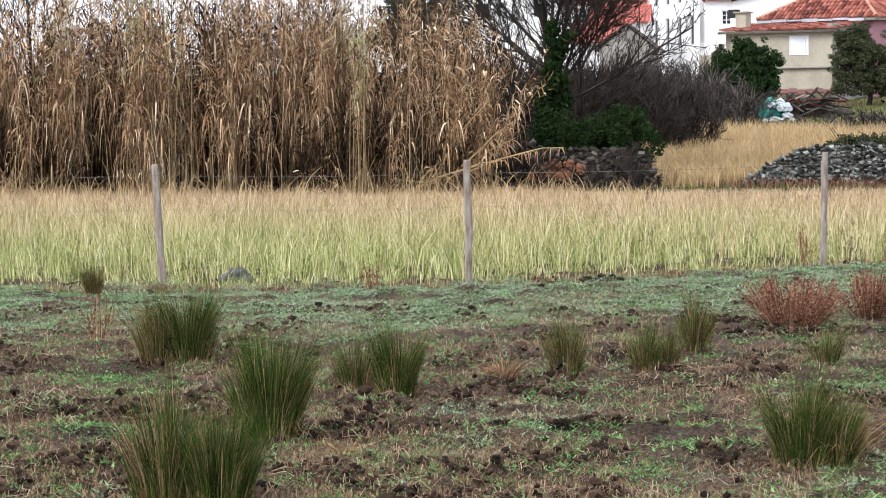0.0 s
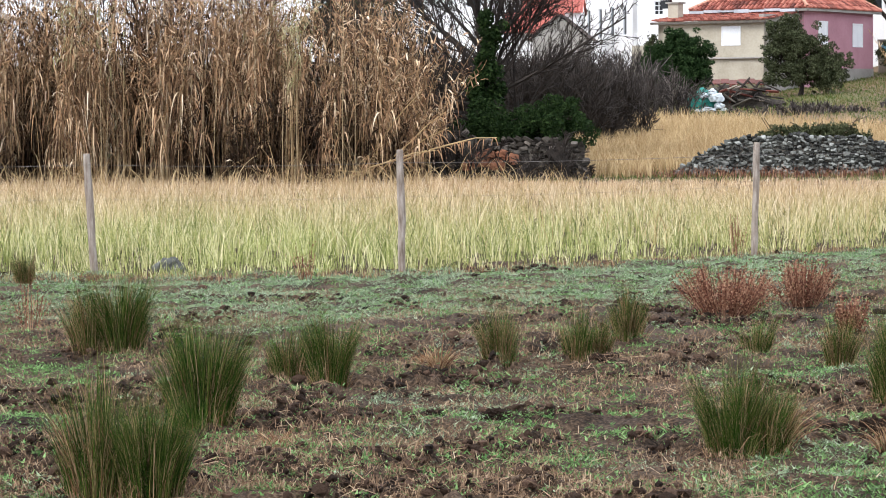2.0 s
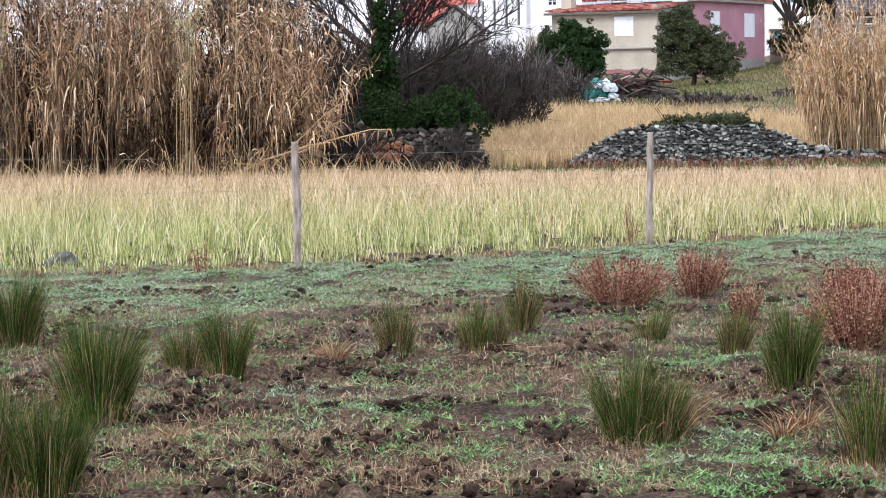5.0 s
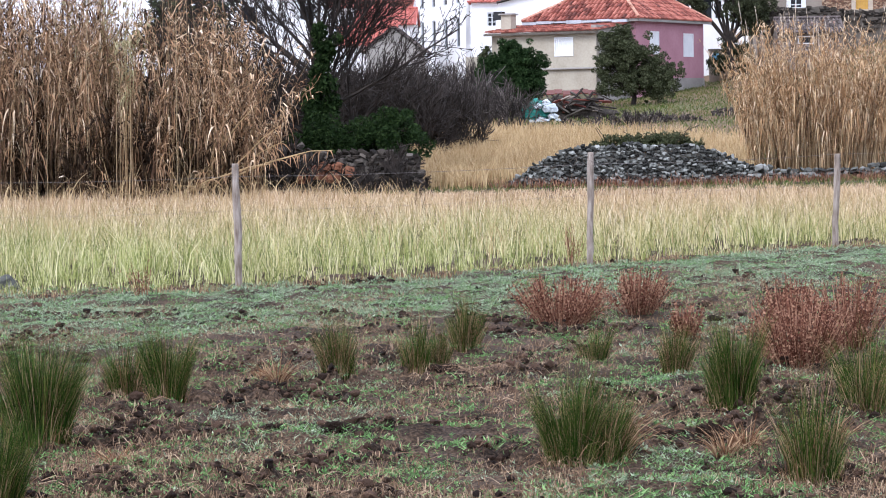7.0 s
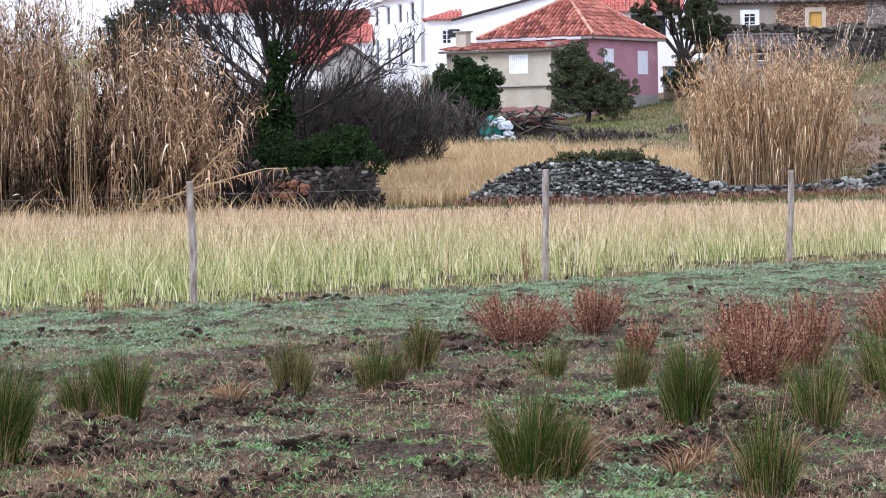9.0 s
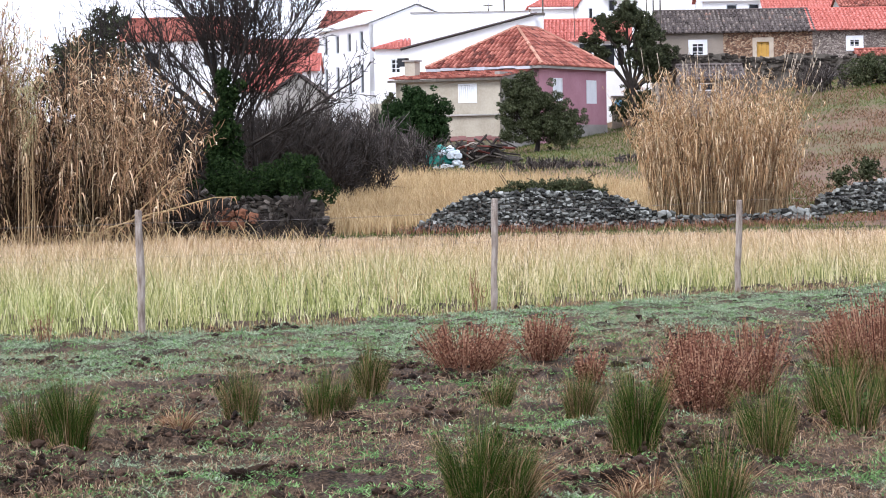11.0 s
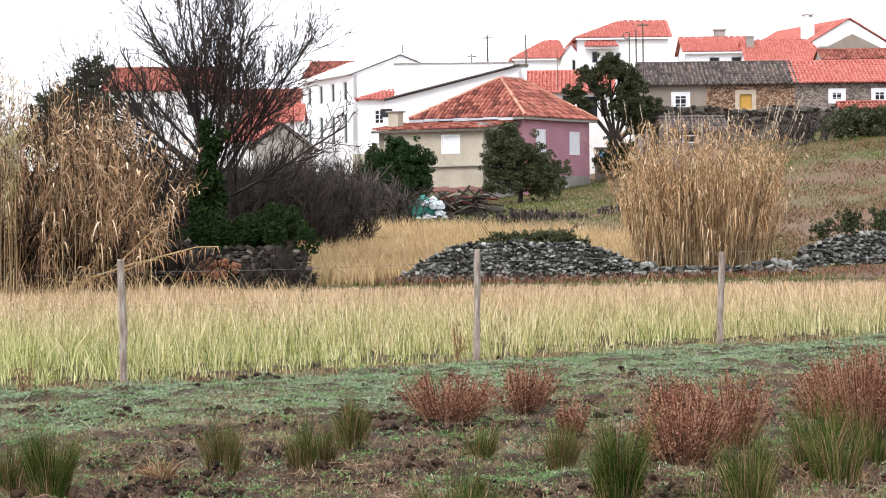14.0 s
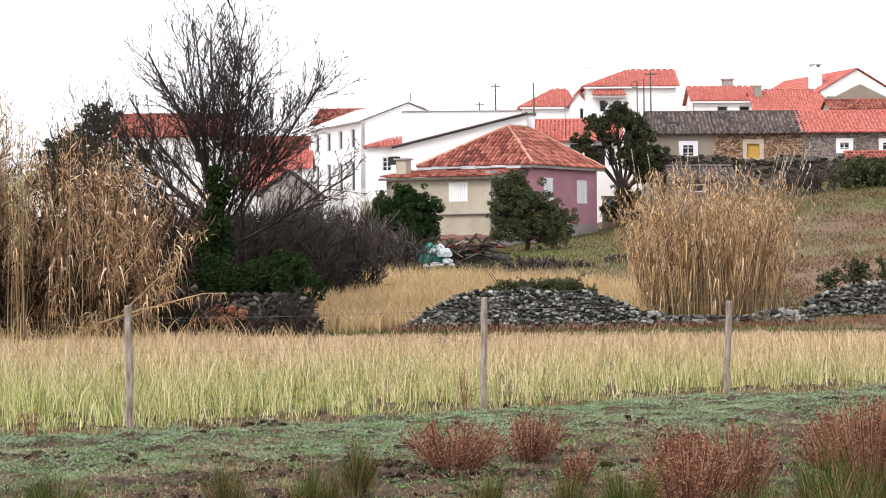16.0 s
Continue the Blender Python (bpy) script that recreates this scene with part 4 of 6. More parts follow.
def hipped(x, y, z, w, d, h, peak, li, ri, label, seed, front=(), chimney=()):
    """A house with a hipped roof: the ridge starts li from the west wall and ends ri before the east one; 0 makes a gable."""
    drop = max(0.0, z - min(float(rise(np.array(x + u), np.array(y + v))) for u in (0, w) for v in (0, d))) + 0.3
    z, h = z - drop, h + drop
    t = thing("village_house", pose(x, y, z), label, "house", "houses of the village")
    wall_slab("front_wall", t, pose(0, 0, 0), w, h, [(o[0], o[1] + drop, *o[2:]) for o in front], WHITE)
    wall_slab("back_wall", t, pose(w, d, 0, 0, 0, 180), w, h, [], WHITE)
    wall_slab("right_wall", t, pose(w, 0.003, 0, 0, 0, 90), d - 0.006, h, [], WHITE, peak=0 if ri else peak)
    wall_slab("left_wall", t, pose(0, d - 0.003, 0, 0, 0, -90), d - 0.006, h, [], WHITE, peak=0 if li else peak)
    e = 0.3
    z0, z1, m = h - 0.06, h + peak + 0.06, d / 2
    A, B, C, D = (-e, -e, z0), (w + e, -e, z0), (w + e, d + e, z0), (-e, d + e, z0)
    R0, R1 = (li or -e, m, z1), (w - ri if ri else w + e, m, z1)
    tiled("roof_slope", REDTILE, t, A, B, R0, R1, seed=seed)
    tiled("roof_slope", REDTILE, t, C, D, R1, R0, pitch=0.5, course=0.9, seed=seed + 1)
    if li:
        tiled("roof_slope", REDTILE, t, D, A, R0, R0, seed=seed + 2)
    if ri:
        tiled("roof_slope", REDTILE, t, B, C, R1, R1, seed=seed + 3)
    boxed("eave_board", -e, w + e, -e - 0.02, -e + 0.06, z0 - 0.14, z0 - 0.01, WHITE, t)
    for cx, cy, c0, c1, cw, mat in chimney:
        c0, c1 = c0 + drop, c1 + drop
        ch = boxed("chimney", cx - cw / 2, cx + cw / 2, cy - cw / 2, cy + cw / 2, c0, c1, mat, t)
        boxed("chimney_cap", cx - cw * 0.62, cx + cw * 0.62, cy - cw * 0.62, cy + cw * 0.62, c1, c1 + 0.1, mat, ch)
    return t


hipped(6.29, 186, 9.6, 3.7, 6, 3.4, 1.45, 2.5, 0.2, "white village house with a hipped red tile roof", 21)
cottage("village_house", 9.75, 183.5, 10.2, 1.35, 3, 2.75, 0.95, 0, WHITE, REDTILE, "narrow white gabled house between two others", [(0.75, 1.6, 0.35, 0.9, "dark")], ridge="y", eave=0.12, seed=33)
tall = hipped(10.9, 180, 10.3, 6.7, 8, 3.85, 1.4, 3.4, 0, "tall white house with a red hipped roof and a porch", 22, [(0.9, 1.9, 0.5, 0.9, "dark")], [(0.35, 5, 3.6, 5.6, 0.5, WHITE)])
PZ = 10.3 - tall.matrix_basis.translation.z
tiled("porch_roof", REDTILE, tall, (0.3, -0.9, PZ + 3.1), (2.85, -0.9, PZ + 3.1), (0.45, 0.0, PZ + 3.55), (2.7, 0.0, PZ + 3.55), seed=35)
boxed("porch_beam", 0.35, 2.8, -0.8, -0.1, PZ + 2.95, PZ + 3.08, WHITE, tall)
hipped(19.94, 190, 11.3, 4.94, 6, 2.3, 1.2, 0, 0, "white house with a bright red tile roof and dark windows", 23, [(1.85, 1.1, 0.85, 0.75, "dark"), (3.6, 1.1, 0.85, 0.75, "dark")], [(3.1, 3.4, 3.2, 4.15, 0.85, GREYWALL)])
hipped(24.5, 187, 10.4, 6.1, 6, 2.2, 1.75, 0, 1.1, "long low white house with a faded red tile roof", 37, (), [(0.4, 2.0, 3.0, 4.2, 0.55, GREYWALL), (6.0, 0.6, 2.0, 3.2, 0.6, GREYWALL)])
cottage("village_house", 32.37, 205, 12.23, 6.78, 16, 3.00, 1.9, 14, WHITE, REDTILE, "white gabled house with a bright red tile roof", ridge="y", seed=24, chimney=[(0.4, 2.0, 5.2, 0.9, WHITE)])
g = thing("gable_shed", pose(32.91, 200, 0), "brown rendered gable end in front of a white house", "house", "houses of the village")
bm = bmesh.new()
v = [bm.verts.new(p) for y in (0, 3) for p in ((0, y, 12.70 - 4), (4.49, y, 12.70 - 4), (4.49, y, 14.26), (2.03, y, 15.49), (0, y, 14.45))]
for f in ((0, 1, 2, 3, 4), (9, 8, 7, 6, 5), (0, 5, 6, 1), (1, 6, 7, 2), (2, 7, 8, 3), (3, 8, 9, 4), (4, 9, 5, 0)):
    bm.faces.new([v[i] for i in f])
bmesh.ops.recalc_face_normals(bm, faces=bm.faces[:])
part("gable_wall", bm, BROWNWALL, g)
cottage("village_shed", 28.38, 175, 10.76, 6.21, 4, 1.24, 0.7, 0, GREYWALL, OLDTILE, "low outbuilding with a dull red tile roof", seed=25)
cottage("stone_house", 12.55, 145, 6.72, 3.87, 6, 2.19, 1.35, 0, BROWNWALL, DARKTILE, "old brown rendered cottage with a dark lichened tile roof", [(1.85, 0.69, 0.95, 0.95, "surround")], seed=26)
cottage("stone_house", 16.42, 145, 6.72, 5.38, 6, 2.19, 1.35, 0, SCHIST, DARKTILE, "old reddish schist cottage with a dark lichened tile roof", [(1.92, 0.55, 0.95, 1.1, "door")], seed=27)
cottage("stone_house", 21.80, 145, 6.72, 8.91, 6, 2.23, 1.3, 0, GREYSCHIST, REDTILE, "long stone cottage with a new red tile roof", [(2.13, 1.03, 0.85, 0.7, "surround"), (4.73, 0.82, 0.85, 0.9, "surround")], seed=28)


def big_white():
    t = thing("white_hall", pose(0, 0, 0), "plain white building with a long mono-pitch roof edge", "house", "houses of the village")
    bm = bmesh.new()
    f = bm.faces.new([bm.verts.new(p) for p in ((-3.07, 146, 2.5), (5.11, 146, 2.5), (5.11, 146, 10.17), (-3.07, 146, 8.17))])
    r = bmesh.ops.extrude_face_region(bm, geom=[f])
    bmesh.ops.translate(bm, verts=[e for e in r["geom"] if isinstance(e, bmesh.types.BMVert)], vec=(0, 4, 0))
    bmesh.ops.recalc_face_normals(bm, faces=bm.faces[:])
    part("hall_wall", bm, WHITE, t)
    opening(t, pose(-1.66, 145.96, 7.00), 0, 0, 0.75, 1.2, "window")
    A, B = Vector((-3.14, 145.7, 8.21)), Vector((5.18, 145.7, 10.24))
    bm = bmesh.new()
    for p in (A, B):
        for dy, dz in ((0, 0), (0, 0.09), (4.6, 0.09), (4.6, 0)):
            bm.verts.new(p + Vector((0, dy, dz)))
    bm.verts.ensure_lookup_table()
    for f in ((0, 1, 5, 4), (1, 2, 6, 5), (2, 3, 7, 6), (3, 0, 4, 7), (0, 3, 2, 1), (4, 5, 6, 7)):
        bm.faces.new([bm.verts[i] for i in f])
    part("roof_edge", bm, DARKTILE, t, "dark roof edge")
    ch = boxed("chimney", 5.00, 5.71, 148.6, 149.4, 8.43, 10.30, WHITE, t)
    boxed("chimney_cap", 4.90, 5.81, 148.5, 149.5, 10.30, 10.44, RUBBLE, ch, "dark chimney cap")
    t2 = thing("white_block", pose(0, 0, 0), "plain white flat-topped building", "house", "houses of the village")
    boxed("block_wall", -2.65, 5.1, 157.5, 159.5, 5.0, 11.05, WHITE, t2)
    boxed("parapet", -2.7, 5.15, 157.4, 159.6, 11.05, 11.11, GREYWALL, t2)


big_white()


# ---- trees and bushes ----
def grow(rng, start, way, length, radius, level, out, rise_up=0.1, every=0.34):
    """A limb that sweeps upwards, with twigs at regular steps that leave it at a narrow angle."""
    k = 6 if level > 1 else 4
    pts, d = [np.array(start, float)], np.array(way, float)
    ways = []
    for _ in range(k - 1):
        d = d + rng.normal(0, 0.07, 3) + [0, 0, rise_up]
        d /= np.linalg.norm(d)
        ways.append(d)
        pts.append(pts[-1] + d * length / (k - 1))
    out.append((pts, np.linspace(radius, radius * 0.35, k), level))
    if level == 0:
        return
    for f in np.arange(0.22, 0.98, every / max(length, 0.5)):
        f = min(0.98, f + rng.uniform(-0.04, 0.04))
        j = min(int(f * (k - 1)), k - 2)
        at = pts[j] + (pts[j + 1] - pts[j]) * (f * (k - 1) - j)
        p = np.cross(ways[j], rng.normal(0, 1, 3))
        p /= np.linalg.norm(p)
        a = radians(rng.uniform(24, 52))
        grow(rng, at, ways[j] * math.cos(a) + p * math.sin(a), length * (1 - 0.55 * f) * rng.uniform(0.35, 0.6), radius * (1 - 0.6 * f) * 0.5, level - 1, out, rise_up * 1.2, every)


def bare_tree(name, x, y, top, seed, n=9, label="", radius=0.09, fork=1.5, open_=58, every=0.34, west=0):
    """A trunk that forks into n limbs spread like a fan; west adds low arching limbs on that side."""
    rng = np.random.default_rng(seed)
    z = float(rise(np.array(x), np.array(y)))
    t = thing(name, pose(x, y, z), label, "tree")
    out = [([(0.05, 0, -0.15), (0, 0, fork * 0.4), (-0.06, 0.03, fork * 0.75), (0, 0, fork * 1.1)], [radius * 1.5, radius * 1.2, radius, radius * 0.75], 4)]
    for i in range(n + west):
        tilt = radians(open_) * (2 * (i + 0.5) / n - 1) + rng.normal(0, 0.1) if i < n else radians(rng.uniform(-88, -60))
        w = np.array([np.sin(tilt), rng.uniform(-0.4, 0.4), np.cos(tilt)])
        w /= np.linalg.norm(w)
        z0 = fork * (rng.uniform(0.5, 1.05) if i < n else rng.uniform(0.2, 0.6))
        L = (top - z0) * rng.uniform(0.78, 1.0) * (1 - 0.28 * abs(np.sin(tilt)))
        grow(rng, (0.06 * np.sin(tilt), 0, z0), w, L, radius * rng.uniform(0.22, 0.42), 3, out, 0.07, every)
    quick("trunk", *tubes([p[:2] for p in out if p[2] >= 3], 6), BARK, t, smooth=True)
    for lv, name2 in ((2, "limb_crown"), (1, "twig_crown"), (0, "fine_twig_crown")):
        quick(name2, *tubes([(p, np.maximum(r, 0.0085)) for p, r, l in out if l == lv], 3 if lv < 2 else 4), BARK, t)
    return t


bare_tree("bare_tree", -6.11, 64, 8.85, 21, 16, "large bare winter tree with fanned dark branches", 0.16, 3.3, 58, 0.21, 6)
bare_tree("bare_tree", -5.35, 64.6, 6.3, 22, 7, "slim bare tree leaning out among brambles", 0.09, 1.8, 55, 0.28)
bare_tree("bare_tree", -7.9, 66.5, 5.2, 29, 8, "low dark bare tree among brambles", 0.07, 0.9, 66, 0.28)
bare_tree("bare_tree", -10.49, 70, 7.0, 23, 6, "bare tree behind the cane", 0.09, 2.0, 45, 0.3)
bare_tree("bare_tree", -20.5, 64, 8.2, 24, 8, "dark bare tree behind the cane", 0.17, 3.0, 55, 0.3)
bare_tree("bare_tree", -17.38, 66, 7.0, 27, 6, "bare tree behind the cane", 0.08, 2.0, 50, 0.3)
bare_tree("bare_tree", -14.10, 66, 6.8, 26, 6, "bare tree behind the cane", 0.08, 2.0, 50, 0.3)


def crown_tree(name, x, y, clumps, n, size, mat, label, trunk=0.12, seed=1, category="tree", lo=0.0):
    """clumps in metres from the foot."""
    rng = np.random.default_rng(seed)
    z = float(rise(np.array(x), np.array(y)))
    t = thing(name, pose(x, y, z), label, category)
    fork = np.mean([c[:3] for c in clumps], 0) * [0.5, 0.5, 0.42]
    paths = [([np.array([0, 0, -0.15]), fork * [0.6, 0.6, 0.5] + [0.06, 0, 0], fork], [trunk, trunk * 0.8, trunk * 0.65])]
    for c in clumps:
        c = np.array(c[:3])
        mid = fork * 0.5 + c * 0.5 + rng.normal(0, 0.12, 3)
        paths.append(([fork, mid, c], [trunk * 0.5, trunk * 0.35, trunk * 0.15]))
        for _ in range(5):
            paths.append(([mid, (mid + c) / 2 + rng.normal(0, 0.2, 3), c + rng.normal(0, 0.35, 3)], [trunk * 0.3, trunk * 0.2, 0.01]))
    quick("trunk", *tubes(paths, 5), BARK, t, smooth=True)
    small = []
    for c in clumps:
        for _ in range(60):
            o = np.clip(rng.normal(0, 0.5, 3), -0.9, 0.9) * c[3]
            small.append((c[0] + o[0], c[1] + o[1], c[2] + 0.85 * o[2], c[3] * rng.uniform(0.1, 0.34)))
    quick("crown", *leaves(rng, small, n, size), mat, t)
    return t


crown_tree("laurel_bush", -4.60, 61, [(-1.6, 0, 0.9, 0.7), (-0.6, 0, 1.0, 0.75), (0.3, 0, 1.25, 0.85), (0.9, -0.1, 1.0, 0.7), (0.6, 0, 1.6, 0.55), (-1.1, 0.2, 1.5, 0.6)], 24000, 0.05, IVY, "dark green evergreen bush behind the stone wall", 0.05, 31, "bush")
crown_tree("evergreen_tree", -10.79, 72, [(0.3, 0, 5.3, 0.75), (0.5, 0, 5.9, 0.55), (-0.5, 0, 4.8, 0.8), (0.5, 0, 4.3, 0.9), (-1.0, 0, 4.0, 0.7), (0, 0, 3.2, 1.1)], 15000, 0.072, OAK, "dark evergreen tree behind the cane", 0.12, 32)
crown_tree("round_bush", -1.75, 109, [(0, 0, 2.5, 1.0), (0.8, 0, 2.25, 0.85), (-0.8, 0, 2.2, 0.8), (0.2, 0, 2.95, 0.75), (1.0, 0, 1.7, 0.65), (-0.2, 0.2, 1.7, 0.9), (-0.9, 0, 1.5, 0.7), (0.5, -0.2, 1.4, 0.8)], 36000, 0.075, LAUREL, "rounded dark green evergreen tree", 0.1, 33)
crown_tree("olive_tree", 4.07, 118, [(-0.7, 0, 3.2, 0.85), (-0.2, 0, 2.6, 1.1), (-1.1, 0, 2.3, 0.8), (0.9, 0, 2.0, 1.0), (1.7, 0, 1.4, 0.8), (0.3, 0, 1.4, 1.0), (-0.8, -0.2, 1.3, 0.9), (1.2, -0.2, 0.8, 0.8)], 55000, 0.06, OLIVE, "grey-green olive tree beside the house", 0.15, 34)
crown_tree("holm_oak", 10.47, 138, [(-2.4, 0, 4.92, 0.65), (-1.6, 0, 5.92, 0.75), (-0.4, 0, 6.52, 0.8), (0.4, 0, 6.02, 0.9), (0.9, 0, 5.02, 0.95), (0.5, 0, 3.92, 1.0), (1.7, 0, 3.92, 0.85), (-1.0, 0, 5.02, 0.55), (1.3, 0, 3.12, 0.7), (-1.9, 0, 4.22, 0.5)], 45000, 0.075, OAK, "spreading dark holm oak in front of the houses", 0.22, 35)
crown_tree("heather_bush", 2.71, 67, [(-1.2, 0, 0.7, 0.35), (-0.5, 0, 0.8, 0.4), (0.4, 0, 0.8, 0.4), (1.2, 0, 0.7, 0.35), (0, 0, 0.85, 0.35), (-0.9, 0, 0.75, 0.35), (0.8, 0, 0.8, 0.35)], 12000, 0.04, OLIVE, "low dark heather bush behind the wall", 0.03, 36, "bush")


def thicket(name, x, y, w, h, n, seed, label, mat=GREYTWIG):
    """A tangle of fine bare stems."""
    rng = np.random.default_rng(seed)
    t = thing(name, pose(x, y, float(rise(np.array(x), np.array(y)))), label, "shrub", kind="stuff" if name == "bramble" else "")
    out = []
    for i in range(n):
        px = rng.uniform(-w / 2, w / 2)
        hh = h * rng.uniform(0.5, 1.0) * (1 - 0.5 * (2 * px / w) ** 2)
        branch(rng, (px, rng.uniform(-0.8, 0.8), -0.05), (rng.normal(0, 0.3), rng.normal(0, 0.2), 1), hh * 0.6, 0.025, 2, out, 0.5, 0.3, (4, 7), 0.6)
    quick("stem_mass", *tubes([(p[::4], np.maximum(r[::4], 0.012)) for p, r in out], 3), mat, t)
    return t


for u, v, w, h, n, seed in ((-3.6, 105, 3.0, 3.0, 70, 41), (-1.9, 103, 2.6, 2.4, 34, 42), (-7.4, 98, 3.6, 3.6, 80, 43), (-7.48, 92, 4.0, 3.6, 70, 48), (-5.67, 112, 5.0, 3.8, 70, 49), (-3.28, 112, 3.6, 3.6, 60, 40)):
    thicket("bare_shrub", u, v, w, h, n, seed, "grey leafless shrub thicket")
for u, v, w, h, n, seed in ((-9.44, 80, 4.0, 4.4, 110, 33), (-7.92, 84, 4.0, 4.2, 90, 34), (-8.88, 76, 4.5, 3.6, 90, 44), (-6.90, 76, 4.5, 3.3, 90, 45), (-8.49, 66, 2.5, 3.4, 70, 39), (-7.8, 70, 3.2, 4.0, 100, 30), (-5.28, 76, 4.0, 3.8, 100, 38), (-3.9, 79, 3.4, 3.5, 80, 35), (-7.14, 68, 4.0, 2.5, 100, 36)):
    thicket("bare_shrub", u, v, w, h, n, seed, "dark leafless brambles under the tree", BARK)
for u, w, h, n, seed in ((-6.69, 3.2, 1.6, 26, 46), (-3.86, 1.6, 1.5, 13, 47), (-5.31, 2.6, 1.2, 10, 37)):
    thicket("bramble", u, 58.5, w, h, n, seed, "tangled brown bramble on the stone wall", BARK)


def ivy(x, y, h):
    rng = np.random.default_rng(50)
    t = thing("ivy", pose(x, y, 0), "glossy green ivy climbing the bare tree", "ivy")
    cl = [(rng.normal(0, 0.16) + 0.12 * np.sin(z * 2), rng.normal(-0.1, 0.12), z, rng.uniform(0.25, 0.48) * (1 - 0.5 * z / h)) for z in np.linspace(0.6, h, 34)]
    quick("foliage", *leaves(rng, cl, 11000, 0.055, 0.9), IVY, t)


ivy(-6.11, 63.7, 4.3)


# ---- plants of the pasture ----
def rush(kind, seed, n, h, r, dead):
    """A tuft of rushes: green blades, and dead ones low at its skirt; foot at the origin."""
    rng = np.random.default_rng(seed)
    t = thing("rush_tuft", pose(0, 0, 0), {"green": "dense green rush tuft with dead brown stems", "sparse": "thin yellowish-green rush tuft on muddy ground", "brown": "half-dead brown and green rush tuft"}[kind], "rush", "rush tufts of the pasture")

    nb = 22
    at = np.sqrt(rng.uniform(0, 1, nb))
    turn = rng.uniform(0, 2 * np.pi, nb)
    tall = rng.uniform(0.42, 1.15, nb) * (1 - 0.3 * at ** 2)

    def make(m, hh, spread, w, droop, wide=0.44):
        # upright bundles of stems on a broad stool, leaning out towards its rim
        g = rng.integers(0, nb, m)
        bx = at[g] * np.cos(turn[g]) + rng.normal(0, 0.17, m)
        by = at[g] * np.sin(turn[g]) + rng.normal(0, 0.17, m)
        b = np.stack([bx * r * wide, by * r * wide, np.full(m, -0.05)], 1)
        lean = np.stack([at[g] * np.cos(turn[g]), at[g] * np.sin(turn[g])], 1) * spread * (0.55 + 0.45 * tall[g][:, None]) + rng.normal(0, 0.1, (m, 2))
        return blades(b, hh * tall[g] * rng.uniform(0.4, 1.12, m) ** 0.7, np.full(m, w) * rng.uniform(0.7, 1.3, m), lean, rng.uniform(0, droop, m), 4, 1.5)
    quick("green_growth", *make(n, h, 0.5, 0.0046, 0.2), RUSH, t)
    quick("dead_growth", *make(int(n * dead), h * 0.9, 0.5, 0.005, 0.3), STRAW, t, "dry rust-brown stems")
    quick("skirt", *make(110, h * 0.55, 1.2, 0.006, 0.95, 0.7), STRAW, t, "fallen straw-coloured stems round the foot")
    return t


def dry_tuft(x, y, h, seed):
    """A collapsed tuft of straw."""
    rng = np.random.default_rng(seed)
    t = thing("dry_tuft", pose(x, y, 0.01), "collapsed tuft of dry straw-coloured rushes", "rush", "rush tufts of the pasture")
    n = 130
    a = rng.uniform(0, 2 * np.pi, n)
    b = np.stack([0.07 * np.cos(a), 0.07 * np.sin(a), np.zeros(n)], 1) * rng.uniform(0, 1, (n, 1))
    lean = np.stack([np.cos(a), np.sin(a)], 1) * rng.uniform(0.1, 1.6, (n, 1))
    quick("dead_growth", *blades(b, h * rng.uniform(0.4, 1.1, n), rng.uniform(0.005, 0.01, n), lean, rng.uniform(0, 0.9, n), 5, 1.5), STRAW, t)


for i, d in enumerate([(-2.17, 18.55, 0.3), (-2.28, 18.85, 0.22), (1.19, 14.83, 0.26), (1.04, 14.56, 0.25), (1.75, 15.04, 0.3), (0.37, 14.39, 0.4), (0.38, 14.77, 0.42), (-2.69, 14.45, 0.16), (3.59, 19.40, 0.3), (-5.37, 20.10, 0.36)]):
    dry_tuft(*d, 90 + i)
KINDS = {"green": [rush("green", s, 3600, 0.84, 0.42, 0.22) for s in (1, 2)], "sparse": [rush("sparse", s, 900, 0.82, 0.42, 0.4) for s in (3, 4)], "brown": [rush("brown", s, 1500, 0.8, 0.38, 0.7) for s in (5, 6)]}
TUFTS = [("green", -5.01, 19.75, 0.92), ("brown", -5.25, 19.66, 0.85), ("green", -3.37, 15.38, 1.02), ("green", -2.91, 17.79, 0.75), ("sparse", -3.27, 18.06, 0.7), ("brown", -3.33, 12.60, 1.05), ("green", -3.03, 12.53, 0.8),
         ("brown", -1.70, 18.87, 0.75), ("sparse", -1.11, 19.29, 0.68), ("brown", -0.96, 19.58, 0.5), ("brown", -0.77, 20.91, 0.75), ("green", 0.10, 14.28, 0.78), ("sparse", 0.27, 14.3, 0.78), ("brown", 0.36, 14.52, 0.55), ("brown", -8.03, 27.15, 0.55),
         ("green", 1.27, 16.84, 0.88), ("brown", 0.97, 19.12, 0.6), ("sparse", 2.14, 16.49, 0.8), ("sparse", 1.47, 13.60, 0.9), ("sparse", 0.33, 19.89, 0.55), ("sparse", 2.98, 18.87, 0.95), ("sparse", 3.00, 17.94, 0.9), ("sparse", 3.45, 19.01, 0.7), ("sparse", 2.28, 17.33, 0.8)]
for i, (kind, x, y, s) in enumerate(TUFTS):
    src = KINDS[kind][i % 2]
    ob = copy_thing(src, pose(x, y, 0.02, 0, 0, (i * 67) % 360))
    ob.scale = (s * 0.84, s * 0.84, s * 1.06)
for pair in KINDS.values():
    for src in pair:
        for o in (*src.children_recursive, src):
            bpy.data.objects.remove(o)


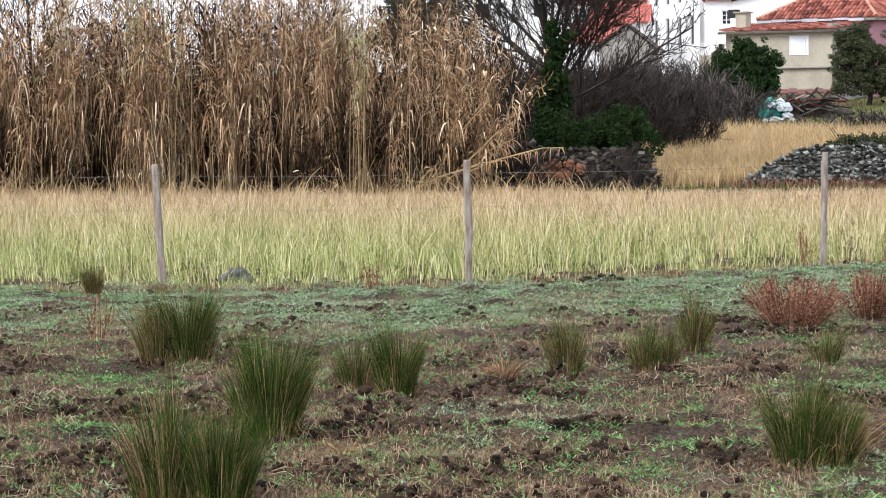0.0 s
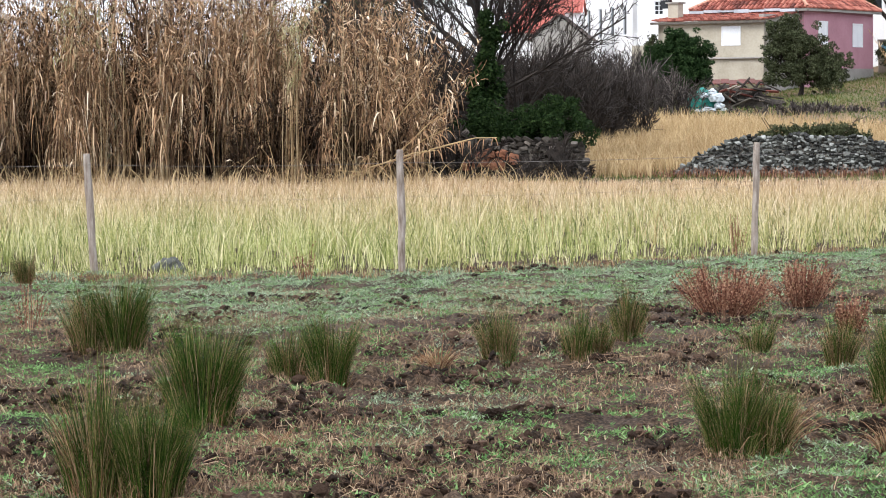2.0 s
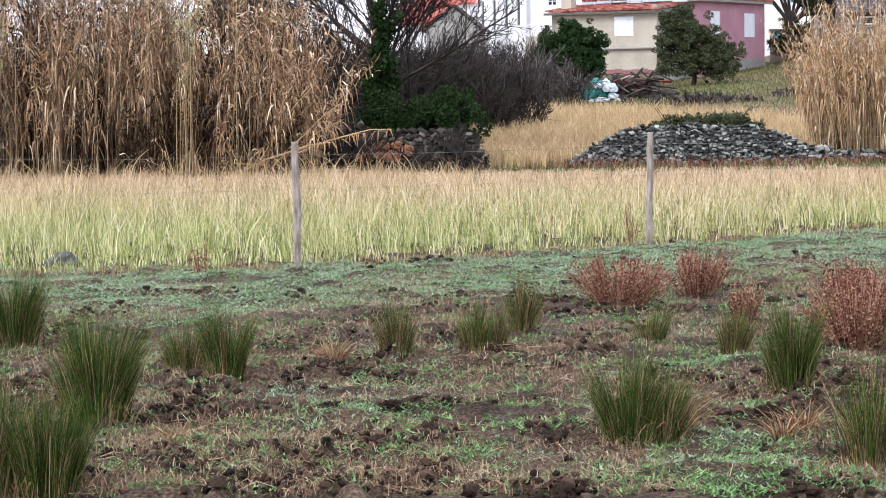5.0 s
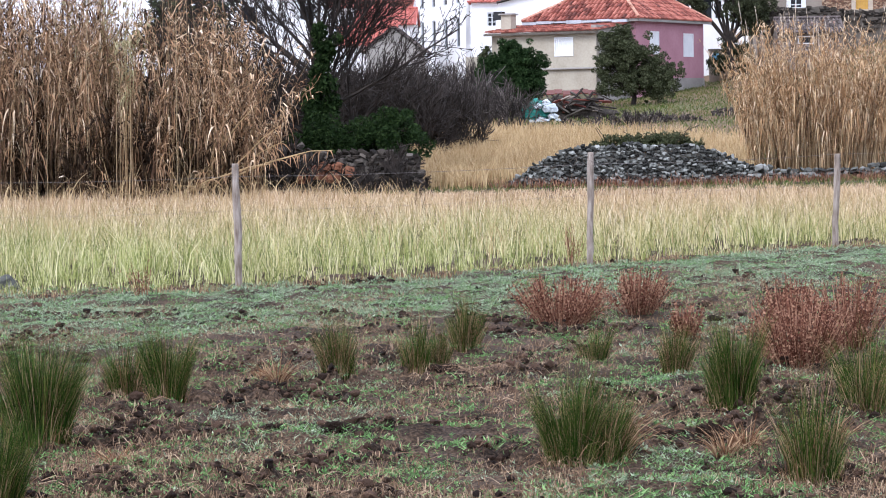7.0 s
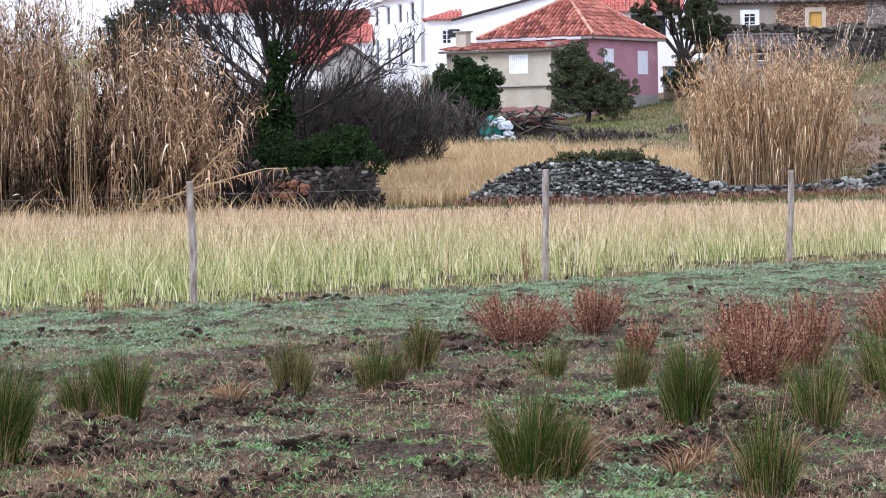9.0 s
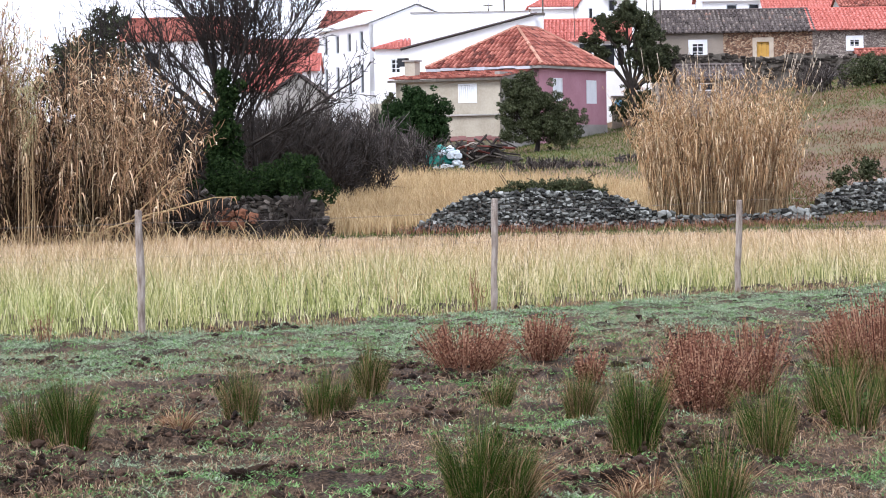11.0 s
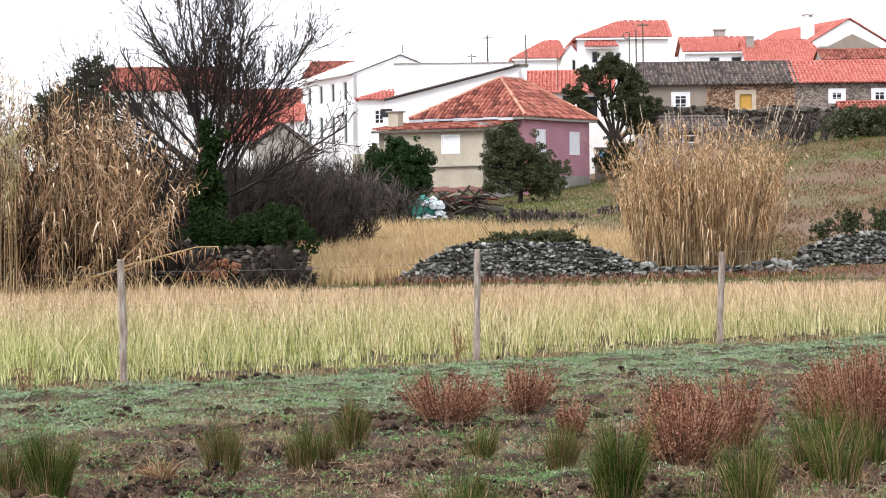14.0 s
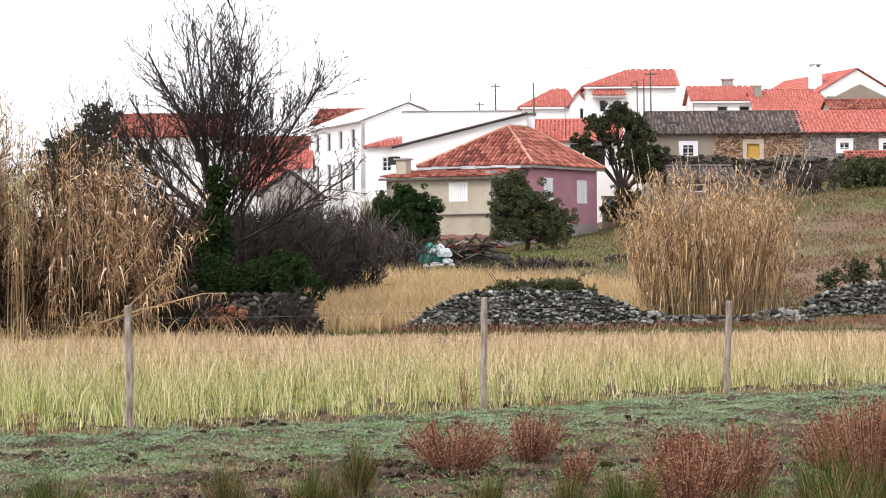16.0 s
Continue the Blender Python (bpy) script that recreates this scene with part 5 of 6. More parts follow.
def dock(x, y, w, h, seed, heads=34):
    """A russet weed: branching stems set with small dry seed heads."""
    rng = np.random.default_rng(seed)
    t = thing("dock_weed", pose(x, y, 0.01), "bushy russet-brown dead weed with dry seed heads", "weed", "russet weeds of the pasture")
    n = int(160 * w / 0.8) if heads > 20 else 14
    a, q = rng.uniform(0, 2 * np.pi, n), np.sqrt(rng.uniform(0, 1, n))
    foot = np.stack([q * np.cos(a) * w * 0.25, q * np.sin(a) * w * 0.2, np.zeros(n)], 1)
    hh = h * rng.uniform(0.55, 1.05, n) * (1 - 0.25 * q)
    tip = foot + np.stack([q * np.cos(a) * w * 0.32, q * np.sin(a) * w * 0.3, hh], 1) + rng.normal(0, 0.03, (n, 3))
    k = np.linspace(0, 1, 4)[None, :, None]
    P = foot[:, None] * (1 - k) + tip[:, None] * k
    quick("stem_mass", *ribbons(P, np.full((n, 4), 0.006), np.tile([[1.0, 0, 0]], (n, 1))), DOCK, t)
    m = n * heads
    i, f = np.repeat(np.arange(n), heads), rng.uniform(0.2, 1.05, m)[:, None]
    at = foot[i] * (1 - f) + tip[i] * f + rng.normal(0, 0.022, (m, 3))
    s = rng.uniform(0.006, 0.016, (m, 1))
    u = rng.normal(0, 1, (m, 3))
    v = np.cross(u, rng.normal(0, 1, (m, 3)))
    u, v = u / np.linalg.norm(u, axis=1)[:, None], v / np.linalg.norm(v, axis=1)[:, None]
    V = np.stack([at - u * s, at - v * s * 0.6, at + u * s, at + v * s * 0.6], 1).reshape(-1, 3)
    tagged(quick("seed_head_mass", V, np.arange(4 * m).reshape(-1, 4), DOCK, t), kind="stuff")


for i, d in enumerate([(0.09, 23.28, 0.95, 0.52), (0.87, 24.40, 0.62, 0.5), (1.98, 19.29, 0.85, 0.66), (2.54, 20.66, 0.65, 0.7), (2.19, 22.32, 0.5, 0.55), (3.79, 21.45, 0.95, 0.85), (3.70, 23.10, 0.6, 0.6), (4.29, 21.90, 1.1, 0.95), (1.19, 21.41, 0.3, 0.4)]):
    dock(*d, 60 + i)
for i, d in enumerate([(0.27, 31.5, 0.35, 0.62), (-6.35, 21.6, 0.3, 0.55), (-4.75, 27.4, 0.3, 0.5)]):
    dock(*d, 84 + i, 14)


# ---- low growth, litter and clods on the pasture ----
def scatter(n, seed):
    rng = np.random.default_rng(seed)
    y = 12.5 + 24 * rng.uniform(0, 1, n) ** 1.3
    x = rng.uniform(-0.36, 0.21, n) * y
    keep = y < fence_y(x) + 0.2
    return rng, x[keep], y[keep]


def weeds(name, n, seed, mat, label, size, where, band=0.0):
    """Rosettes of small leaves where the cover allows them."""
    rng, x, y = scatter(n, seed)
    if band:
        x = rng.uniform(-10, 7.5, n)
        y = fence_y(x) + 0.1 - band * rng.uniform(0, 1, n) ** 1.2
    keep = np.array([where(a, b) for a, b in zip(x, y)]) > rng.normal(0, 0.1, len(x))
    x, y = x[keep], y[keep]
    c = len(x)
    big = rng.uniform(0.5, 1.5, c) ** 1.5
    i = np.repeat(np.arange(c), 13)
    n = len(i)
    L = size * rng.uniform(0.5, 1.4, n) * (0.6 + 0.4 * big[i])
    ox, oy = rng.normal(0, 0.04, n) * big[i], rng.normal(0, 0.05, n) * big[i]
    gx, gy = x[i] + ox, y[i] + oy
    lift = LIFT(x, y)[i] + 0.022 * big[i] * np.exp(-(ox ** 2 + oy ** 2) / (0.05 * big[i]) ** 2)
    V, Q = blades(np.stack([gx, gy, lift], 1), L, L * rng.uniform(0.3, 0.7, n), rng.normal(0, 0.9, (n, 2)), rng.uniform(0, 0.7, n), 2)
    tagged(quick(name, V, Q, mat), label, "weeds", kind="stuff")


weeds("green_weeds", 23000, 71, WEED, "small bright green weeds on the mud", 0.02, lambda x, y: patch(x, y, 1.5) + 0.1 + 0.25 * np.clip((y - fence_y(x) + 7) / 3, 0, 1) * (1 if y < fence_y(x) else 0))
weeds("pale_weeds", 20000, 72, FROSTY, "pale grey-green weeds by the fence", 0.018, lambda x, y: patch(x, y, 0.9, 9) - 0.22 + 1.0 * np.clip((y - fence_y(x) + 7) / 3, 0, 1))

weeds("fence_weeds", 13000, 76, FROSTY, "close mat of pale green weeds along the fence", 0.02, lambda x, y: patch(x, y, 1.1, 21) + 0.12, 6.5)


def litter():
    rng, x, y = scatter(150000, 73)
    keep = np.array([patch(a, b, 0.7, 4) for a, b in zip(x, y)]) > rng.normal(-0.06, 0.2, len(x)) + 0.5 * np.clip((y - fence_y(x) + 6) / 4, 0, 1)
    x, y = x[keep], y[keep]
    n = len(x)
    a, L = rng.uniform(0, 2 * np.pi, n), rng.uniform(0.015, 0.055, n) * rng.choice([1, 1, 1.6, 4], n)
    k = np.linspace(-0.5, 0.5, 3)[None]
    P = np.zeros((n, 3, 3))
    P[:, :, 0] = x[:, None] + np.cos(a)[:, None] * L[:, None] * k
    P[:, :, 1] = y[:, None] + np.sin(a)[:, None] * L[:, None] * k
    P[:, :, 2] = LIFT(x, y)[:, None] + 0.01 + rng.uniform(0, 0.06, (n, 1)) * (1 - 3 * k ** 2) + rng.normal(0, 0.01, (n, 3))
    side = np.stack([-np.sin(a), np.cos(a), rng.normal(0, 0.5, n)], 1)
    tagged(quick("grass_litter", *ribbons(P, rng.uniform(0.002, 0.0045, (n, 1)) * np.ones((1, 3)), side), LITTER), "dead brown grass litter on the mud", "litter", kind="stuff")


litter()


def clods():
    """Crumbs of trodden mud, loose and piled in broken heaps."""
    rng, x, y = scatter(2000, 74)
    _, hx, hy = scatter(1500, 75)
    mud = np.array([patch(a, b, 0.9, 14) - 0.04 * max(0, b - 19) for a, b in zip(hx, hy)]) > 0.02
    hx, hy = hx[mud][:340], hy[mud][:340]
    i = np.repeat(np.arange(len(hx)), 24)
    big = rng.uniform(0.06, 0.22, len(hx))
    px, py = rng.normal(0, 1, len(i)), rng.normal(0, 1, len(i))
    pile = np.concatenate([np.zeros(len(x)), 0.35 * big[i] * np.exp(-0.5 * (px ** 2 + py ** 2)) * rng.uniform(0.2, 1, len(i))])
    x, y = np.concatenate([x, hx[i] + px * big[i]]), np.concatenate([y, hy[i] + py * big[i]])
    bm = bmesh.new()
    bmesh.ops.create_icosphere(bm, subdivisions=1, radius=1)
    base = np.array([v.co[:] for v in bm.verts])
    tri = np.array([[v.index for v in f.verts] for f in bm.faces])
    bm.free()
    n, k = len(x), len(base)
    s = rng.uniform(0.008, 0.028, (n, 1, 1)) * rng.choice([0.7, 1, 1, 1.3, 1.7], (n, 1, 1))
    V = base[None] * s * [1.2, 1.2, 0.8] * rng.uniform(0.6, 1.3, (n, k, 1)) + np.stack([x, y, LIFT(x, y) + pile], 1)[:, None]
    tagged(quick("clods", V.reshape(-1, 3), (tri[None] + (np.arange(n) * k)[:, None, None]).reshape(-1, 3), MUD), "dark crumbly clods of trodden mud", "mud", kind="stuff")


MUD = surface("dark_mud", [(0.15, (0.012, 0.008, 0.006)), (0.55, (0.05, 0.031, 0.021)), (0.9, (0.13, 0.08, 0.055))], scale=5, source="island", mix=0.3, fine=30, bump=1.0, gloss=0.08)
clods()


# short tufted turf over the slope behind the walls
def hill_turf():
    rng = np.random.default_rng(80)
    n = 100000
    y = rng.uniform(58, 142, n)
    x = rng.uniform(-0.09, 0.22, n) * y
    keep = np.array([noise.noise(Vector((a * 0.25, b * 0.06, 3))) for a, b in zip(x, y)]) > rng.normal(-0.35, 0.5, n) - 0.5 * np.clip((y - 100) / 15, 0, 1) + 0.9 * np.clip((x - 9) / 3, 0, 1) * np.clip((120 - y) / 10, 0, 1)
    x, y = x[keep], y[keep]
    n = len(x)
    V, Q = blades(np.stack([x, y, rise(x, y) - 0.02], 1), rng.uniform(0.06, 0.22, n), rng.uniform(0.02, 0.06, n), rng.normal(0, 0.5, (n, 2)), rng.uniform(0, 0.5, n), 2)
    tagged(quick("hill_grass", V, Q, TURF), "short green and brown grass on the hillside", "grass", kind="stuff")
    n = 45000
    y = rng.uniform(62, 128, n)
    x = rng.uniform(0.09, 0.215, n) * y
    keep = np.array([noise.fractal(Vector((a * 0.5, b * 0.15, 6)), 0.8, 2.1, 3) for a, b in zip(x, y)]) > rng.normal(-0.05, 0.25, n)
    x, y = x[keep], y[keep]
    n = len(x)
    V, Q = blades(np.stack([x, y, rise(x, y) - 0.02], 1), rng.uniform(0.05, 0.2, n), rng.uniform(0.03, 0.07, n), rng.normal(0, 0.6, (n, 2)), rng.uniform(0, 0.5, n), 2)
    tagged(quick("hill_heath", V, Q, HEATH), "dead brown heath on the hillside", "heath", kind="stuff")


HEATH = leafy("heath_blade", [(0.05, (0.05, 0.028, 0.017)), (0.5, (0.14, 0.08, 0.047)), (0.95, (0.3, 0.19, 0.11))], scale=0.3, mix=0.4)
TURF = leafy("turf_blade", [(0.05, (0.03, 0.05, 0.012)), (0.45, (0.07, 0.115, 0.026)), (0.7, (0.12, 0.125, 0.04)), (0.95, (0.25, 0.16, 0.085))], scale=0.15, mix=0.35)
hill_turf()


# ---- things by the houses ----
def bag(x, y, z, r, mat, label, seed, name="sack", cat="sack"):
    rng = np.random.default_rng(seed)
    bm = bmesh.new()
    bmesh.ops.create_icosphere(bm, subdivisions=3, radius=1)
    o = Vector(rng.uniform(0, 50, 3))
    for v in bm.verts:
        v.co *= 1 + 0.35 * noise.fractal(v.co * 1.6 + o, 0.8, 2.1, 3) + 0.22 * noise.noise(v.co * 5 + o)
        v.co = Vector((v.co.x * r, v.co.y * r * 0.8, max(v.co.z, -0.55) * r * 0.85))
    ob = part(name, bm, mat, None, label)
    ob.matrix_basis = pose(x, y, z + 0.4 * r)
    return tagged(ob, "", cat)


TEAL = surface("teal_tarp", [(0.3, (0.012, 0.11, 0.09)), (0.7, (0.03, 0.22, 0.18))], scale=2, rough=0.5)
PLASTIC = surface("white_plastic", [(0.3, (0.3, 0.34, 0.36)), (0.6, (0.55, 0.6, 0.63))], scale=3, rough=0.45)
REDRUST = surface("rusty_sheet", [(0.3, (0.07, 0.02, 0.015)), (0.7, (0.17, 0.05, 0.036))], scale=3, rough=0.6)
BLUETUB = surface("blue_plastic", [(0.3, (0.1, 0.28, 0.42)), (0.7, (0.2, 0.42, 0.58))], scale=2, rough=0.4)
ORANGE = surface("orange_clay", [(0.3, (0.18, 0.065, 0.03)), (0.7, (0.34, 0.14, 0.065))], scale=4)
MUDHEAP = surface("dark_rubble", [(0.3, (0.012, 0.01, 0.009)), (0.55, (0.04, 0.034, 0.028)), (0.75, (0.12, 0.1, 0.08))], scale=3.5, fine=6, bump=1.0, gloss=0.08)
JZ = 1.33
bag(-0.55, 105, JZ + 0.1, 0.68, TEAL, "crumpled teal tarpaulin on the rubbish heap", 1, "tarpaulin", "tarpaulin")
for i, (dx, dz, r) in enumerate(((-0.15, 0.55, 0.2), (0.35, 0.4, 0.34), (-0.4, -0.2, 0.24), (0.1, -0.22, 0.32), (0.5, 0.1, 0.24), (0.2, 0.72, 0.2), (-0.1, -0.1, 0.22), (0.7, -0.1, 0.18))):
    bag(-0.35 + dx, 104.5, JZ + dz, r * 0.9, PLASTIC, "white plastic sack on the rubbish heap", 5 + i)
heap = thing("rubble_heap", pose(0.71, 107.5, JZ), "dark heap of rubble, planks and branches by the lean-to", "rubble")
bm = bmesh.new()
bmesh.ops.create_icosphere(bm, subdivisions=4, radius=1)
for v in bm.verts:
    v.co *= 1 + 0.3 * noise.fractal(v.co * 2.2, 0.8, 2.1, 4)
    v.co = Vector((v.co.x * 2.1, v.co.y * 1.2, v.co.z * 1.0))
part("mound", bm, MUDHEAP, heap)
rng = np.random.default_rng(9)
for i in range(34):
    L = rng.uniform(0.2, 0.65)
    p = boxed("plank", -L, L, -0.05, 0.05, -0.03, 0.03, (POST, RUBBLE, BARK, BARK, REDRUST, RUBBLE, BARK)[i % 7], heap)
    p.matrix_basis = pose(rng.uniform(-0.9, 1.7), -1.15 + rng.uniform(-0.2, 0.2), rng.uniform(0.1, 1.15), *rng.normal(0, 28, 3))
shelter = thing("scrap_roof", pose(-0.6, 118, 2.22), "low rusty red sheet roof over the rubbish heap", "roof")
for i in range(7):
    p = boxed("sheet", 0.42 * i, 0.42 * i + 0.4, -0.3, 1.2, 0, 0.05, REDRUST, shelter)
    p.matrix_basis = pose(0, 0, 0.28 + 0.03 * (i % 3), 8, 0, 0)
for x in (0.1, 2.8):
    boxed("prop", x - 0.05, x + 0.05, 0.0, 0.1, -1.6, 0.3, POST, shelter)
for i in range(9):
    bag(-5.41 + 0.12 * i, 103 + 0.1 * (i % 2), 1.15 + 0.16 * (i % 3), 0.15 + 0.02 * (i % 4), ORANGE, "rough orange clay block in a small pile", 30 + i, "clay_block", "block")
sheet = bag(-5.72, 103.4, 1.30, 0.26, PLASTIC, "white plastic sack beside the clay blocks", 44)

# terrace rail, retaining wall and sheds
rail = thing("balustrade", pose(-4.56, 134, 4.73), "white painted terrace balustrade with slim posts", "railing")
boxed("hand_rail", 0, 1.3, 0, 0.1, 0.62, 0.7, WHITE, rail)
boxed("base_rail", 0, 1.3, 0, 0.1, 0, 0.08, WHITE, rail)
for i in range(8):
    boxed("baluster", 0.03 + 0.17 * i, 0.09 + 0.17 * i, 0.02, 0.08, 0.08, 0.62, WHITE, rail)
boxed("terrace_wall", -0.1, 1.4, 0, 1.0, -2.4, 0, BEIGE, rail)
root = thing("retaining_wall", pose(12.52, 139, 3.5), "dark mossy stone retaining wall below the cottages", "wall", kind="structure")
rng = np.random.default_rng(12)
n, run = 40, 10.84
us = np.linspace(0, run, n)
tops = 7.23 - 3.5 + 0.12 * np.interp(np.arange(n), np.arange(0, n, 3), rng.normal(0, 1, len(range(0, n, 3))))
V = np.array([(u, v, z) for u, h in zip(us, tops) for v, z in ((0, 0), (0.05, h), (0.6, h), (0.7, 0))])
quick("wall_body", V, np.array([(4 * i + j, 4 * i + 4 + j, 4 * i + 5 + j, 4 * i + 1 + j) for i in range(n - 1) for j in range(3)]), RUBBLE, root)
for i in range(280):
    ob = new("stone", DARKSTONES[i % 10])
    ob.parent = root
    u = rng.uniform(0, run)
    ob.matrix_basis = pose(u, 0.0, rng.uniform(max(0.3, float(np.interp(u, us, tops)) - 1.2), float(np.interp(u, us, tops)) + 0.04), *rng.normal(0, 7, 3)) @ Matrix.Diagonal((rng.uniform(0.15, 0.36), 0.14, rng.uniform(0.08, 0.17), 1))
crown_tree("small_bush", 10.3, 138.6, [(-0.5, 0, 1.0, 0.7), (0.3, 0, 1.5, 0.8), (0.9, 0, 0.9, 0.6), (0, 0, 2.3, 0.5)], 9000, 0.07, OAK, "dark bush against the yard wall", 0.05, 59, "bush")
yard = thing("yard_wall", pose(9.3, 139.9, 2.4), "brown rendered yard wall beside the pink house", "wall", kind="structure")
boxed("wall_body", 0, 2.6, 0, 0.3, 0, 2.55, BROWNWALL, yard)
boxed("coping", -0.04, 2.64, -0.06, 0.36, 2.55, 2.66, DARKTILE, yard)
cottage("stone_shed", 12.51, 131, 5.05, 3.41, 3.5, 0.62, 0.75, 0, GREYSCHIST, DARKTILE, "low stone shed with a dark tile roof", [(1.0, 0.0, 0.9, 0.45, "darkdoor")], seed=40)
cottage("wall_cottage", 23.87, 141, 6.10, 5.33, 1.2, 1.13, 0.25, 0, GREYSCHIST, OLDTILE, "stone garden wall with a tile coping", seed=41)
crown_tree("hedge", 22.93, 130, [(-1.0, 0, 0.7, 0.8), (0, 0, 0.8, 0.9), (1.0, 0, 0.8, 0.9), (2.0, 0, 0.8, 0.9), (-0.3, 0, 1.3, 0.5), (1.4, 0, 1.3, 0.5)], 9000, 0.08, OLIVE, "dull green clipped hedge on a bank", 0.05, 51, "hedge")
thicket("bare_shrub", 20.32, 131, 3.0, 2.0, 50, 52, "grey leafless shrub by the retaining wall")
thicket("bare_shrub", 24.03, 131, 3.0, 1.6, 50, 53, "brown leafless shrub on the bank", BARK)
thicket("bramble", -3.23, 95, 6.0, 0.9, 90, 54, "low dark bramble along the field edge", BARK)
thicket("bramble", 3.38, 98, 6.0, 0.7, 90, 55, "low brown dead growth at the foot of the slope", GREYTWIG)
thicket("bramble", 9.13, 100, 5.0, 0.6, 70, 56, "low brown dead growth at the foot of the slope", GREYTWIG)
crown_tree("small_bush", 12.51, 70, [(-1.2, 0, 0.75, 0.35), (-0.4, 0, 0.95, 0.4), (0.5, 0, 1.0, 0.4), (1.3, 0, 1.0, 0.4)], 6000, 0.05, OLIVE, "low green bush behind the stone wall", 0.03, 57, "bush")
crown_tree("small_bush", -3.65, 133, [(0, 0, 2.7, 0.35), (0.2, 0, 3.0, 0.3)], 1500, 0.06, OLIVE, "small pale green tree by the terrace", 0.05, 58)


# poles and aerials
def pole(x, y, z0, z1, r, label, name="utility_pole", arms=0):
    t = thing(name, pose(x, y, z0), label, "pole", "poles over the roofs")
    quick("shaft", *tubes([([(0, 0, -6), (0.02, 0, (z1 - z0) / 2), (0, 0, z1 - z0)], [r, r * 0.85, r * 0.7])], 6), RUBBLE, t, smooth=True)
    for i in range(arms):
        boxed("crossarm", -0.35, 0.35, -0.04, 0.04, z1 - z0 - 0.25 - 0.4 * i, z1 - z0 - 0.17 - 0.4 * i, RUBBLE, t)
    return t


for px, D, top, bot, r, arms in ((3.85, 175, 14.07, 10.56, 0.09, 1), (6.47, 170, 13.73, 10.12, 0.08, 0), (2.74, 178, 12.89, 10.70, 0.06, 1), (-2.32, 172, 13.26, 10.21, 0.05, 0), (12.44, 143, 12.58, 5.82, 0.06, 1), (12.03, 143, 12.17, 5.82, 0.06, 0), (-0.85, 164, 11.47, 8.98, 0.03, 0), (7.66, 150, 11.38, 8.48, 0.03, 0)):
    pole(px, D, bot, top, r, "thin dark pole standing over the village roofs", arms=arms)
t = pole(11.71, 144, 5.84, 11.97, 0.05, "old street lamp with a round dark ring on a pole", "street_lamp")
a = np.linspace(0, 2 * np.pi, 17)
top = 11.83 - 5.84
quick("ring", *tubes([(np.stack([0.2 * np.cos(a) - 0.15, 0 * a - 0.1, 0.2 * np.sin(a) + top], 1), np.full(17, 0.03))], 5), RUBBLE, t)
tank = boxed("water_tub", 9.40, 9.92, 139, 139.6, 4.34, 4.80, BLUETUB, None, "pale blue plastic tub beside the pink house", 0.08)
tagged(tank, "", "tub")

# collapsed red earth and fallen canes at the western wall
for i, (x, z, r) in enumerate(((-5.75, 0.4, 0.27), (-5.34, 0.3, 0.22), (-4.99, 0.44, 0.2), (-5.55, 0.6, 0.17), (-6.03, 0.3, 0.17), (-5.2, 0.62, 0.14))):
    bag(x, 58.3, z, r, REDSOIL, "slumped lump of red earth in the broken wall", 70 + i, "earth_lump", "earth")
FALLEN = [[(-8.54), 57, 0.2, -7.43, 56.5, 0.72, -6.25, 56, 1.37], [-7.39, 56.2, 0.57, -6.14, 56, 1.00, -5.11, 56, 1.13], [-9.76, 57, 0.3, -8.20, 56.5, 0.29, -6.80, 56, 0.84],
          [-8.2, 56.4, 0.3, -7.81, 56.1, 1.17, -6.87, 55.8, 2.23], [-8.0, 56.3, 0.25, -7.2, 56, 1.0, -6.27, 55.7, 1.76], [-8.6, 56.2, 0.2, -7.6, 55.8, 0.6, -6.5, 55.5, 0.85]]
